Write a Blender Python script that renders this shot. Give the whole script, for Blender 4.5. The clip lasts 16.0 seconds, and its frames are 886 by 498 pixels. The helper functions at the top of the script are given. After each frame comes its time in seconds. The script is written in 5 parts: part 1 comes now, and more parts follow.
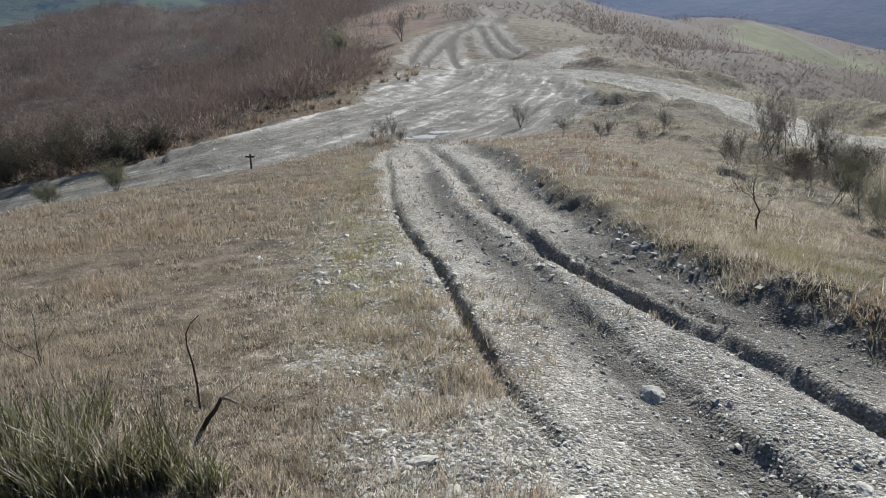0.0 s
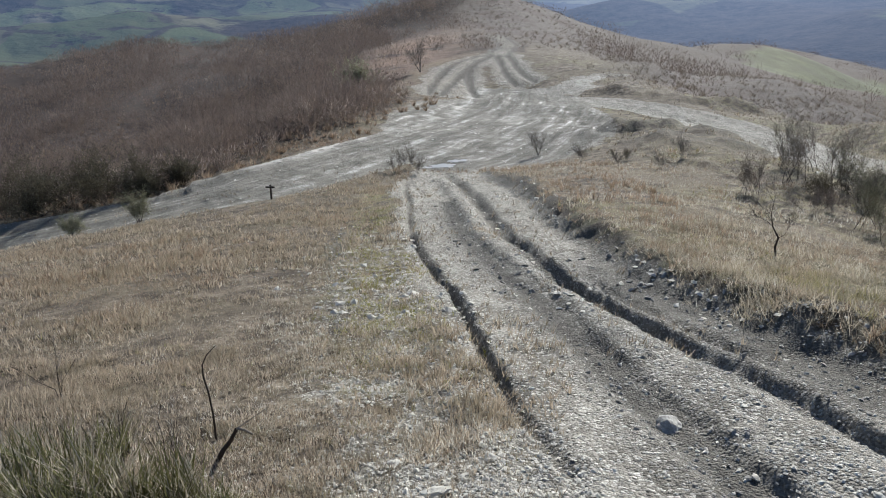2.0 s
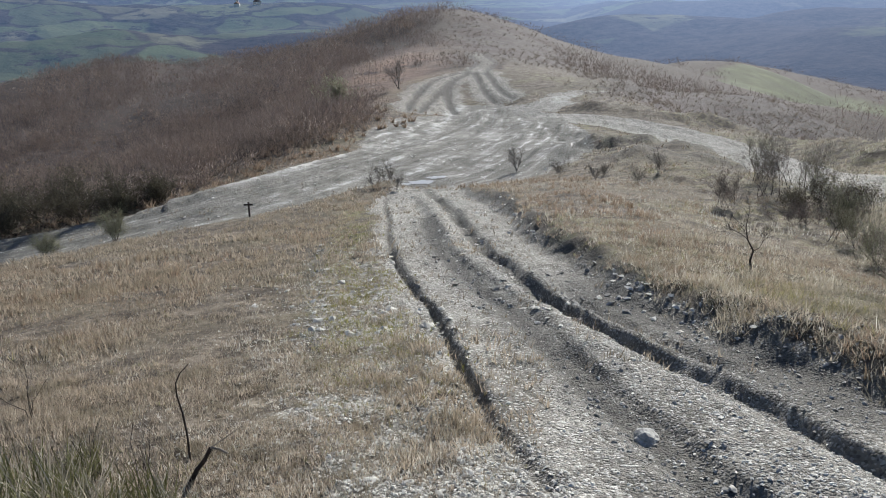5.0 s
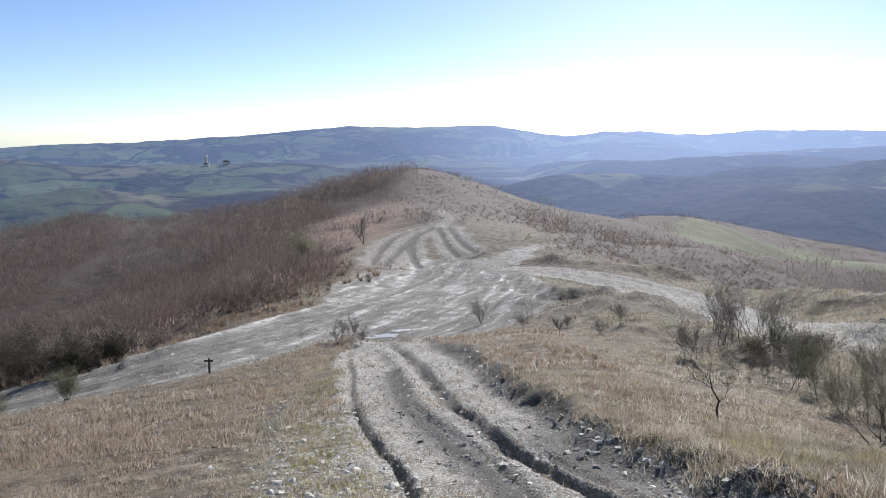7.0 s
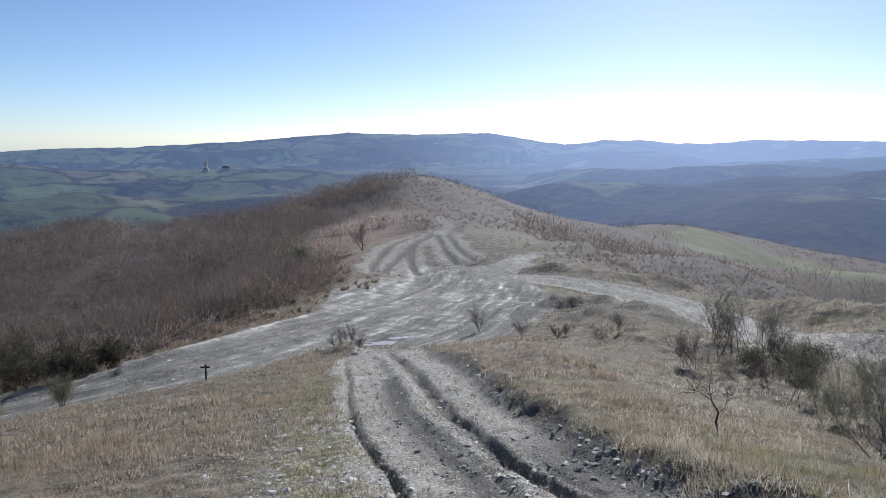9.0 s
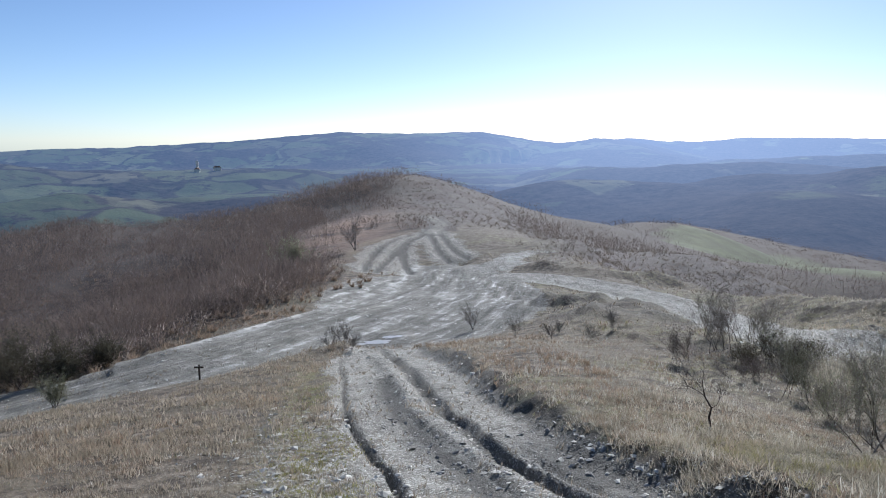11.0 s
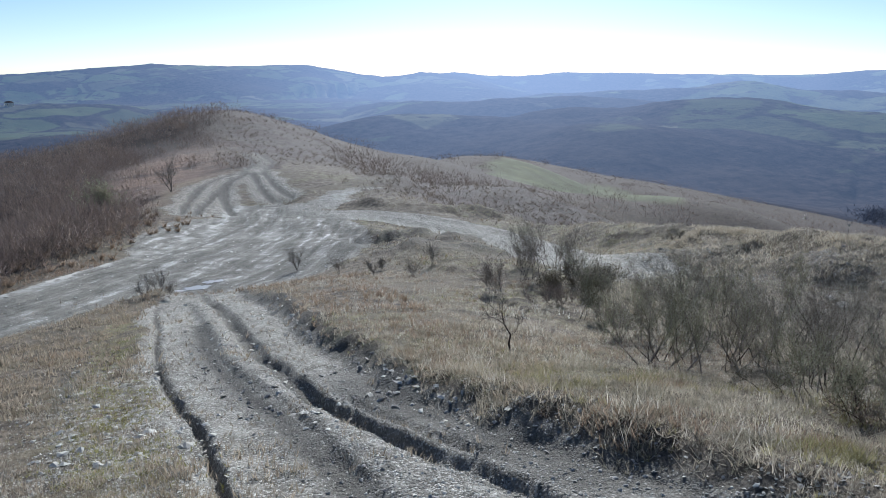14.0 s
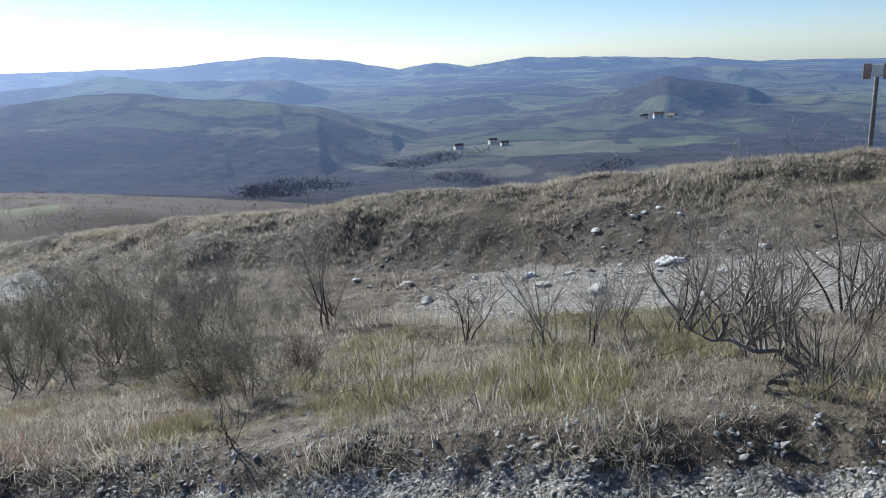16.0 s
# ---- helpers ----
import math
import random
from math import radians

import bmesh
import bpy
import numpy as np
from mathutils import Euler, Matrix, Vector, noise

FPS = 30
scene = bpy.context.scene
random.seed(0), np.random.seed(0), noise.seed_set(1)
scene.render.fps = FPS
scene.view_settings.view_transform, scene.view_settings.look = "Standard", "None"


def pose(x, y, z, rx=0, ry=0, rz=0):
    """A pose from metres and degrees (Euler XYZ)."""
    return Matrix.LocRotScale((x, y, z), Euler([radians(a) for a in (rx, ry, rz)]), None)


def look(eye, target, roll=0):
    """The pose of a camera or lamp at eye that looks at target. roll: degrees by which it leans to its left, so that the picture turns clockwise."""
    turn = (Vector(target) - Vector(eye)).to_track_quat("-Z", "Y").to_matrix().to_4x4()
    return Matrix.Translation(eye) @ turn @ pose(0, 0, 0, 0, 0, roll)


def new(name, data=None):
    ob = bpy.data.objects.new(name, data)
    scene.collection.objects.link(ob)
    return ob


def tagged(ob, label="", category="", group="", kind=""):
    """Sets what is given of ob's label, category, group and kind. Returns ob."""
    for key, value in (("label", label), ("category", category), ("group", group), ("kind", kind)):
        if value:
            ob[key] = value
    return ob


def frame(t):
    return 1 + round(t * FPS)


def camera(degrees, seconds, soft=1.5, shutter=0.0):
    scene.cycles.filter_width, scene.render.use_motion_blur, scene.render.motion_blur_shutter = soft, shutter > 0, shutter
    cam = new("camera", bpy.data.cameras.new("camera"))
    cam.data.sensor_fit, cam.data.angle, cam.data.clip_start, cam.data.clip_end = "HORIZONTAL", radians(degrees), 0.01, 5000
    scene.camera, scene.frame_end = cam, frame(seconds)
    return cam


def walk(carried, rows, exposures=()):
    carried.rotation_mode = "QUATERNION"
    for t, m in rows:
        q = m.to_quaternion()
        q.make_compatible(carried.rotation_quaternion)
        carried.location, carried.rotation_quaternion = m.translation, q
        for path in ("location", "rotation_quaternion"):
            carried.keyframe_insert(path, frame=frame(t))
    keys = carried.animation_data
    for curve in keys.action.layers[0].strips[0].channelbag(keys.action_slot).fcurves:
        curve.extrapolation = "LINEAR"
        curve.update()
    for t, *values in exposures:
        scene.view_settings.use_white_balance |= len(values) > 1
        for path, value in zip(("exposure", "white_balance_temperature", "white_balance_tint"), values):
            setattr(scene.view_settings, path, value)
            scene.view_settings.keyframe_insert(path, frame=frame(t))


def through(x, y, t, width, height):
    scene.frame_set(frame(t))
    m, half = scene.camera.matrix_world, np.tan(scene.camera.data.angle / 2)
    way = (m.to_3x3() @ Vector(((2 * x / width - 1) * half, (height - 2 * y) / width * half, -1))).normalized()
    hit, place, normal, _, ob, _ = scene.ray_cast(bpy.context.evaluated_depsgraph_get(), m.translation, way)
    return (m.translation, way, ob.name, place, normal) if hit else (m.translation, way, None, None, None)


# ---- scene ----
cam = camera(60.61, 16.0, soft=0.95)


def held(t, yaw, pitch, roll, x, y, z):
    """A row of the path: the turn in degrees, and how far the hand has moved from where it began."""
    eye, a, b = Vector((x, y, EYE + z)), radians(-yaw), radians(pitch)
    return (t, look(eye, eye + Vector((math.sin(a) * math.cos(b), math.cos(a) * math.cos(b), math.sin(b))), roll))


EYE = 1.65
PATH = [held(*row) for row in (
    (0.0, 2.9, -23.57, 0.45, -0.065, 0.011, -0.015),
    (0.5, 2.1, -23.55, 0.65, -0.062, 0.009, -0.012),
    (1.0, 2.67, -23.39, 0.7, -0.059, 0.007, -0.009),
    (1.5, 3.36, -22.82, -0.15, -0.043, -0.006, 0.000),
    (2.0, 4.53, -21.46, -0.6, -0.027, -0.011, 0.008),
    (2.5, 4.33, -22.11, -0.36, -0.021, -0.007, 0.008),
    (3.0, 5.38, -21.96, -0.59, -0.025, -0.007, 0.003),
    (5.3, 2.14, -19.33, -0.98, -0.004, -0.007, -0.007),
    (5.5, 1.47, -17.92, -1.29, -0.025, -0.039, -0.012),
    (6.0, 0.18, -11.4, -0.14, -0.015, -0.006, 0.008),
    (6.5, 0.03, -8.8, -0.81, 0.001, -0.012, 0.001),
    (7.0, 0.09, -8.74, -0.46, 0.001, -0.015, 0.004),
    (7.5, 0.47, -7.95, -0.01, -0.014, -0.004, -0.001),
    (8.0, 0.67, -8.1, 0.21, -0.024, 0.001, -0.001),
    (8.5, 0.2, -7.76, 0.34, -0.006, -0.009, 0.000),
    (9.0, -0.0, -8.2, 0.0, 0.005, 0.044, 0.008),
    (11.5, -0.6, -8.32, -0.22, -0.021, 0.008, 0.004),
    (12.0, -0.51, -8.5, -0.2, -0.029, 0.025, 0.004),
    (12.5, -2.81, -9.3, -0.53, -0.041, -0.006, 0.024),
    (13.0, -8.66, -10.92, -1.0, 0.033, -0.024, 0.011),
    (13.5, -11.35, -12.43, -1.34, 0.151, -0.066, 0.039),
    (14.0, -13.48, -13.15, 0.09, 0.270, -0.096, 0.089),
    (14.5, -15.21, -12.77, -1.04, 0.269, -0.230, 0.110),
    (14.7, -19.5, -13.5, -1.7, 0.293, -0.239, 0.106),
    (14.8, -23.75, -13.25, -1.75, 0.320, -0.240, 0.099),
    (14.9, -28.85, -13.2, -1.8, 0.353, -0.241, 0.089),
    (15.0, -34.84, -13.95, -1.97, 0.389, -0.241, 0.074),
    (15.3, -45.82, -14.69, -2.52, 0.506, -0.226, 0.031),
    (15.5, -50.62, -14.34, -1.23, 0.591, -0.314, 0.060),
    (15.6, -51.65, -14.07, -1.72, 0.636, -0.286, -0.007),
    (16.0, -57.54, -14.36, -2.27, 0.765, -0.520, 0.131),
)]
walk(cam, PATH, [(0.0, 0.55, 5960, 9), (5.3, 0.56, 5900, 10), (6.0, 0.72, 5900, 14), (7.2, 0.65, 5820, 14), (9.0, 0.38, 5620, 12), (12.5, 0.46, 5460, 11), (14.5, 0.38, 5460, 9), (15.5, 0.48, 5500, 10), (16.0, 0.58, 5540, 10)])

# ---- light: a low winter sun ahead, in a pale clear sky ----
SUN_AZ, SUN_EL = 18.0, 26.0
world = bpy.data.worlds.new("sky")
scene.world = world
world.use_nodes = True
wn = world.node_tree.nodes
sky = wn.new("ShaderNodeTexSky")
sky.sky_type, sky.sun_disc = "NISHITA", False
sky.sun_elevation, sky.sun_rotation = radians(SUN_EL), radians(SUN_AZ)
sky.air_density, sky.dust_density, sky.ozone_density, sky.altitude = 0.8, 0.8, 1.3, 1800
wn["Background"].inputs["Strength"].default_value = 0.072
world.node_tree.links.new(sky.outputs[0], wn["Background"].inputs["Color"])
sun = new("sun", bpy.data.lights.new("sun", "SUN"))
sun.data.energy, sun.data.angle, sun.data.color = 5.0, radians(0.6), (1.0, 0.94, 0.84)
sa, se = radians(SUN_AZ), radians(SUN_EL)
sun.matrix_world = look((0, 0, 60), Vector((0, 0, 60)) - Vector((math.sin(sa) * math.cos(se), math.cos(sa) * math.cos(se), math.sin(se))))


# ---- materials ----
class Nodes:
    """A short hand for building a node material."""

    def __init__(self, name):
        self.mat = bpy.data.materials.new(name)
        self.mat.use_nodes = True
        self.tree = self.mat.node_tree
        self.bsdf = self.tree.nodes["Principled BSDF"]
        self.out = self.tree.nodes["Material Output"]
        self.geo = self.tree.nodes.new("ShaderNodeNewGeometry")

    def link(self, a, b):
        self.tree.links.new(a, b)

    def put(self, socket, value):
        if isinstance(value, bpy.types.NodeSocket):
            self.link(value, socket)
        elif isinstance(value, tuple) and len(value) == 3:
            socket.default_value = (*value, 1)
        else:
            socket.default_value = value

    def noise(self, scale, detail=4.0, rough=0.6, vector=None):
        n = self.tree.nodes.new("ShaderNodeTexNoise")
        n.inputs["Scale"].default_value, n.inputs["Detail"].default_value, n.inputs["Roughness"].default_value = scale, detail, rough
        self.link(vector or self.geo.outputs["Position"], n.inputs["Vector"])
        return n.outputs["Fac"]

    def voronoi(self, scale, output="Color", feature="F1", vector=None):
        n = self.tree.nodes.new("ShaderNodeTexVoronoi")
        n.feature = feature
        n.inputs["Scale"].default_value = scale
        self.link(vector or self.geo.outputs["Position"], n.inputs["Vector"])
        return n.outputs[output]

    def attr(self, name, output="Fac"):
        n = self.tree.nodes.new("ShaderNodeAttribute")
        n.attribute_name = name
        return n.outputs[output]

    def math(self, op, a, b=0.0, clamp=False):
        n = self.tree.nodes.new("ShaderNodeMath")
        n.operation, n.use_clamp = op, clamp
        self.put(n.inputs[0], a), self.put(n.inputs[1], b)
        return n.outputs[0]

    def span(self, value, lo, hi, a=0.0, b=1.0):
        n = self.tree.nodes.new("ShaderNodeMapRange")
        n.interpolation_type = "SMOOTHSTEP"
        self.put(n.inputs["Value"], value)
        for key, v in (("From Min", lo), ("From Max", hi), ("To Min", a), ("To Max", b)):
            n.inputs[key].default_value = v
        return n.outputs["Result"]

    def mix(self, fac, a, b, blend="MIX"):
        n = self.tree.nodes.new("ShaderNodeMix")
        n.data_type, n.blend_type = "RGBA", blend
        self.put(n.inputs["Factor"], fac), self.put(n.inputs["A"], a), self.put(n.inputs["B"], b)
        return n.outputs["Result"]

    def ramp(self, fac, *stops):
        n = self.tree.nodes.new("ShaderNodeValToRGB")
        while len(n.color_ramp.elements) < len(stops):
            n.color_ramp.elements.new(0.5)
        for e, (at, col) in zip(n.color_ramp.elements, stops):
            e.position, e.color = at, (*col, 1)
        self.link(fac, n.inputs["Fac"])
        return n.outputs["Color"]

    def vary(self, vector, sx, sy, sz, turn=0.0):
        n = self.tree.nodes.new("ShaderNodeMapping")
        n.inputs["Scale"].default_value = (sx, sy, sz)
        n.inputs["Rotation"].default_value = (0, 0, turn)
        self.link(vector, n.inputs["Vector"])
        return n.outputs["Vector"]

    def bump(self, height, distance, strength=1.0, after=None):
        n = self.tree.nodes.new("ShaderNodeBump")
        n.inputs["Strength"].default_value, n.inputs["Distance"].default_value = strength, distance
        self.link(height, n.inputs["Height"])
        if after:
            self.link(after, n.inputs["Normal"])
        return n.outputs["Normal"]

    def done(self, color, rough=0.9, normal=None, metal=0.0, spec=0.25):
        self.put(self.bsdf.inputs["Base Color"], color)
        self.put(self.bsdf.inputs["Roughness"], rough)
        self.bsdf.inputs["Metallic"].default_value = metal
        self.bsdf.inputs["Specular IOR Level"].default_value = spec
        if normal:
            self.link(normal, self.bsdf.inputs["Normal"])
        return self.mat


def ground_material():
    n = Nodes("ground")
    fine, mid, wide = n.noise(26, 5, 0.7), n.noise(3.1, 5, 0.65), n.noise(0.35, 4)
    # grey-brown soil with dry litter, and green moss in patches
    turf = n.ramp(n.math("ADD", n.math("MULTIPLY", mid, 0.6), n.math("MULTIPLY", fine, 0.4)), (0.38, (0.05, 0.04, 0.03)), (0.5, (0.14, 0.112, 0.082)), (0.62, (0.31, 0.26, 0.195)))
    turf = n.mix(n.span(wide, 0.42, 0.62, 0.0, 0.7), turf, (0.155, 0.128, 0.086))
    turf = n.mix(n.span(n.noise(1.3, 5, 0.7), 0.5, 0.64, 0.0, 0.7), turf, (0.06, 0.047, 0.033))
    moss = n.ramp(fine, (0.3, (0.09, 0.095, 0.03)), (0.7, (0.25, 0.24, 0.09)))
    turf = n.mix(n.math("MULTIPLY", n.attr("green"), n.span(mid, 0.42, 0.62, 0.0, 0.8)), turf, moss)
    # crushed grey marl of the tracks, with pale chips
    drag = n.noise(1.0, 6, 0.7, n.vary(n.geo.outputs["Position"], 2.6, 0.7, 1))
    tone = n.math("ADD", n.math("MULTIPLY", mid, 0.45), n.math("MULTIPLY", drag, 0.55))
    marl = n.ramp(tone, (0.36, (0.115, 0.104, 0.084)), (0.5, (0.255, 0.235, 0.196)), (0.64, (0.42, 0.392, 0.332)))
    chip = n.tree.nodes.new("ShaderNodeSeparateColor")
    n.link(n.voronoi(58, "Color"), chip.inputs[0])
    marl = n.mix(n.math("MULTIPLY", n.span(chip.outputs[0], 0.72, 0.85), 0.85), marl, (0.62, 0.595, 0.53))
    marl = n.mix(n.math("MULTIPLY", n.span(chip.outputs[1], 0.72, 0.9), 0.75), marl, (0.10, 0.09, 0.075))
    # tyre marks drawn out along the road
    xyz = n.tree.nodes.new("ShaderNodeSeparateXYZ")
    n.link(n.geo.outputs["Position"], xyz.inputs[0])
    lane = n.tree.nodes.new("ShaderNodeCombineXYZ")
    wander = n.math("MULTIPLY", n.math("SUBTRACT", n.noise(0.35, 3), 0.5), 0.9)
    n.link(n.math("MULTIPLY", n.math("ADD", n.attr("lane"), wander), 2.6), lane.inputs[0])
    n.link(n.math("MULTIPLY", xyz.outputs[1], 0.2), lane.inputs[1])
    comb = n.math("ADD", n.math("MULTIPLY", n.noise(1.0, 6, 0.7, lane.outputs[0]), 0.6), n.math("MULTIPLY", n.noise(1.6, 6, 0.75), 0.4))
    smear = n.ramp(comb, (0.36, (0.06, 0.055, 0.045)), (0.46, (0.165, 0.154, 0.127)), (0.56, (0.275, 0.257, 0.214)), (0.64, (0.62, 0.588, 0.51)))
    marl = n.mix(n.math("MULTIPLY", n.attr("junction"), 0.8), marl, smear)
    pale = n.mix(n.math("MULTIPLY", n.attr("pale"), n.span(mid, 0.3, 0.55)), marl, (0.66, 0.63, 0.56))
    edge = n.math("ADD", n.attr("gravel"), n.math("MULTIPLY", n.math("SUBTRACT", n.noise(7, 5, 0.7), 0.5), 1.6))
    color = n.mix(n.span(edge, 0.38, 0.62), turf, pale)
    # dark shaly earth of cut banks and rut walls, with verge shade painted in
    shale_shade = n.ramp(fine, (0.3, (0.045, 0.041, 0.035)), (0.7, (0.17, 0.158, 0.134)))
    color = n.mix(n.attr("shale_shade"), color, shale_shade)
    # rust-brown scrub floor on the flanks, darkened for shade between crowns; meadow below
    patch = n.noise(0.9, 6, 0.7)
    scrub = n.ramp(patch, (0.3, (0.036, 0.026, 0.022)), (0.7, (0.082, 0.06, 0.048)))
    color = n.mix(n.attr("scrub"), color, scrub)
    heath = n.ramp(patch, (0.3, (0.07, 0.058, 0.05)), (0.7, (0.16, 0.134, 0.112)))
    heath = n.mix(n.span(n.noise(0.11, 5, 0.65), 0.46, 0.6, 0.0, 0.75), heath, (0.075, 0.055, 0.047))
    color = n.mix(n.attr("heath"), color, heath)
    bracken = n.ramp(patch, (0.3, (0.14, 0.088, 0.06)), (0.7, (0.34, 0.225, 0.16)))
    color = n.mix(n.attr("bracken"), color, bracken)
    meadow = n.ramp(n.noise(0.12, 6, 0.7), (0.3, (0.085, 0.09, 0.05)), (0.55, (0.13, 0.135, 0.07)), (0.75, (0.2, 0.2, 0.1)))
    color = n.mix(n.attr("meadow"), color, meadow)
    h = n.math("ADD", n.math("MULTIPLY", mid, 0.8), n.math("MULTIPLY", fine, 0.25))
    h = n.math("ADD", h, n.math("MULTIPLY", n.voronoi(58, "Distance"), n.math("MULTIPLY", n.attr("gravel"), -0.12)))
    wet = n.math("MULTIPLY", n.attr("junction"), n.span(comb, 0.48, 0.62))
    return n.done(color, n.span(wet, 0.0, 1.0, 0.95, 0.42), n.bump(h, 0.11, 1.0), spec=0.2)


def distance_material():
    """Far hills: woods, fields and pasture; the lit winter haze before them is put in as emission."""
    n = Nodes("distance")
    pos = n.geo.outputs["Position"]
    warp = n.tree.nodes.new("ShaderNodeVectorMath")
    warp.operation = "MULTIPLY_ADD"
    nz = n.tree.nodes.new("ShaderNodeTexNoise")
    nz.inputs["Scale"].default_value = 0.006
    n.link(pos, nz.inputs["Vector"])
    n.link(nz.outputs["Color"], warp.inputs[0])
    warp.inputs[1].default_value = (120, 120, 0)
    n.link(pos, warp.inputs[2])
    cell = n.tree.nodes.new("ShaderNodeSeparateColor")
    n.link(n.voronoi(0.0065, "Color", vector=n.vary(warp.outputs[0], 1, 1, 0.3)), cell.inputs[0])
    wood = n.ramp(n.noise(0.06, 6, 0.75), (0.36, (0.018, 0.016, 0.016)), (0.64, (0.075, 0.06, 0.053)))
    wood = n.mix(n.span(n.noise(0.0035, 4), 0.42, 0.6, 0.0, 0.4), wood, (0.075, 0.06, 0.05))
    field = n.ramp(cell.outputs[1], (0.0, (0.12, 0.105, 0.075)), (0.25, (0.088, 0.092, 0.055)), (0.5, (0.085, 0.10, 0.052)), (0.75, (0.125, 0.14, 0.07)), (1.0, (0.15, 0.135, 0.095)))
    field = n.mix(n.span(n.noise(0.02, 5, 0.7), 0.35, 0.65, 0.0, 0.5), field, (0.10, 0.095, 0.055))
    cover = n.math("ADD", n.noise(0.0026, 6, 0.62), n.math("MULTIPLY", n.math("SUBTRACT", cell.outputs[0], 0.5), 0.22))
    cover = n.math("ADD", cover, n.math("MULTIPLY", n.math("SUBTRACT", n.noise(0.02, 4), 0.5), 0.08))
    cover = n.math("ADD", cover, n.attr("open"))
    color = n.mix(n.span(cover, 0.48, 0.53), wood, field)
    rim = n.math("SUBTRACT", 1.0, n.span(n.voronoi(0.0065, "Distance", "DISTANCE_TO_EDGE", n.vary(warp.outputs[0], 1, 1, 0.3)), 0.03, 0.075))
    hedge = n.math("MAXIMUM", n.span(n.noise(0.014, 6, 0.75), 0.57, 0.62), n.math("MULTIPLY", rim, n.span(n.noise(0.01, 3), 0.42, 0.5)))
    color = n.mix(n.math("MULTIPLY", hedge, 0.9), color, wood)
    n.done(color, 1.0, n.bump(n.noise(0.03, 5, 0.65), 8.0, 0.5), spec=0.0)
    # haze as emission: blue away from the sun, paler towards it
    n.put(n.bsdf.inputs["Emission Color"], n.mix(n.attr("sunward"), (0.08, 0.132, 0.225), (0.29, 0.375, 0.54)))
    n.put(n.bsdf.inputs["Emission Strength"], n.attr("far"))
    return n.mat


def leafy(name, lo, hi, through=0.4, scale=9.0, per="Random Per Island"):
    """Grass and leaves: each blade has its own shade, and light comes through it."""
    n = Nodes(name)
    rnd = n.geo.outputs[per]
    color = n.mix(rnd, lo, hi)
    color = n.mix(n.span(n.noise(0.45, 3), 0.35, 0.7, 0.0, 0.55), color, (hi[0] * 0.62, hi[1] * 0.58, hi[2] * 0.52))
    color = n.mix(n.span(n.noise(2.4, 4, 0.65), 0.48, 0.62, 0.0, 0.6), color, (hi[0] * 0.38, hi[1] * 0.38, hi[2] * 0.34))
    n.done(color, 0.75, spec=0.15)
    glow = n.tree.nodes.new("ShaderNodeBsdfTranslucent")
    n.put(glow.inputs["Color"], color)
    mix = n.tree.nodes.new("ShaderNodeMixShader")
    mix.inputs[0].default_value = through
    n.link(n.bsdf.outputs[0], mix.inputs[1]), n.link(glow.outputs[0], mix.inputs[2])
    n.link(mix.outputs[0], n.out.inputs["Surface"])
    return n.mat


def mottled(name, dark, light, scale, rough=0.9, bump=0.01, spec=0.2):
    n = Nodes(name)
    a, b = n.noise(scale, 5, 0.7), n.noise(scale * 0.2, 3)
    color = n.mix(n.span(n.math("ADD", n.math("MULTIPLY", a, 0.6), n.math("MULTIPLY", b, 0.4)), 0.35, 0.65), dark, light)
    color = n.mix(n.math("MULTIPLY", n.geo.outputs["Random Per Island"], 0.45), color, dark)
    return n.done(color, rough, n.bump(a, bump, 0.8), spec=spec)


M_GROUND = ground_material()
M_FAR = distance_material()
M_GRASS = leafy("dry_grass", (0.19, 0.157, 0.115), (0.69, 0.63, 0.51), 0.5)
M_STRAW = leafy("withered_turf", (0.14, 0.11, 0.078), (0.63, 0.54, 0.42), 0.45)
M_GREEN = leafy("green_grass", (0.13, 0.12, 0.056), (0.50, 0.46, 0.25), 0.45)
M_RUST = leafy("rust_grass", (0.15, 0.11, 0.08), (0.50, 0.385, 0.28), 0.45)
M_BRUSH = leafy("scrub_twigs", (0.105, 0.081, 0.07), (0.30, 0.238, 0.205), 0.3)
M_HEATH = leafy("heath_twigs", (0.13, 0.108, 0.09), (0.31, 0.262, 0.22), 0.45)
M_OLIVE = leafy("evergreen_twigs", (0.15, 0.152, 0.10), (0.42, 0.41, 0.28), 0.4)
M_DARKLEAF = leafy("bramble_leaves", (0.06, 0.055, 0.04), (0.19, 0.17, 0.115), 0.3)
M_SEDGE = leafy("sedge", (0.065, 0.067, 0.028), (0.27, 0.26, 0.12), 0.35)
# blue-grey put into the twigs' base colour in place of distance haze
M_FARTREE = mottled("far_tree_twigs", (0.15, 0.15, 0.165), (0.27, 0.265, 0.275), 0.2, 0.95, 0.02, 0.0)
M_FLUFF = leafy("seed_fluff", (0.30, 0.245, 0.205), (0.62, 0.53, 0.46), 0.5)
M_RUSSET = leafy("russet_twigs", (0.165, 0.125, 0.1), (0.42, 0.325, 0.265), 0.35)
M_PALE = leafy("bleached_stalks", (0.48, 0.44, 0.36), (0.88, 0.84, 0.74), 0.5)
M_MOSS = leafy("moss_turf", (0.15, 0.145, 0.05), (0.50, 0.47, 0.20), 0.4)
M_BARK = mottled("grey_bark", (0.14, 0.12, 0.10), (0.36, 0.32, 0.27), 30, 0.9, 0.003)
M_TWIG = mottled("pale_twig_bark", (0.19, 0.175, 0.135), (0.46, 0.43, 0.35), 30, 0.9, 0.002)
M_DARKBARK = mottled("dark_bark", (0.035, 0.028, 0.023), (0.10, 0.08, 0.065), 30, 0.9, 0.003)
M_STONE = mottled("pale_limestone", (0.43, 0.405, 0.345), (0.80, 0.76, 0.67), 14, 0.9, 0.006)
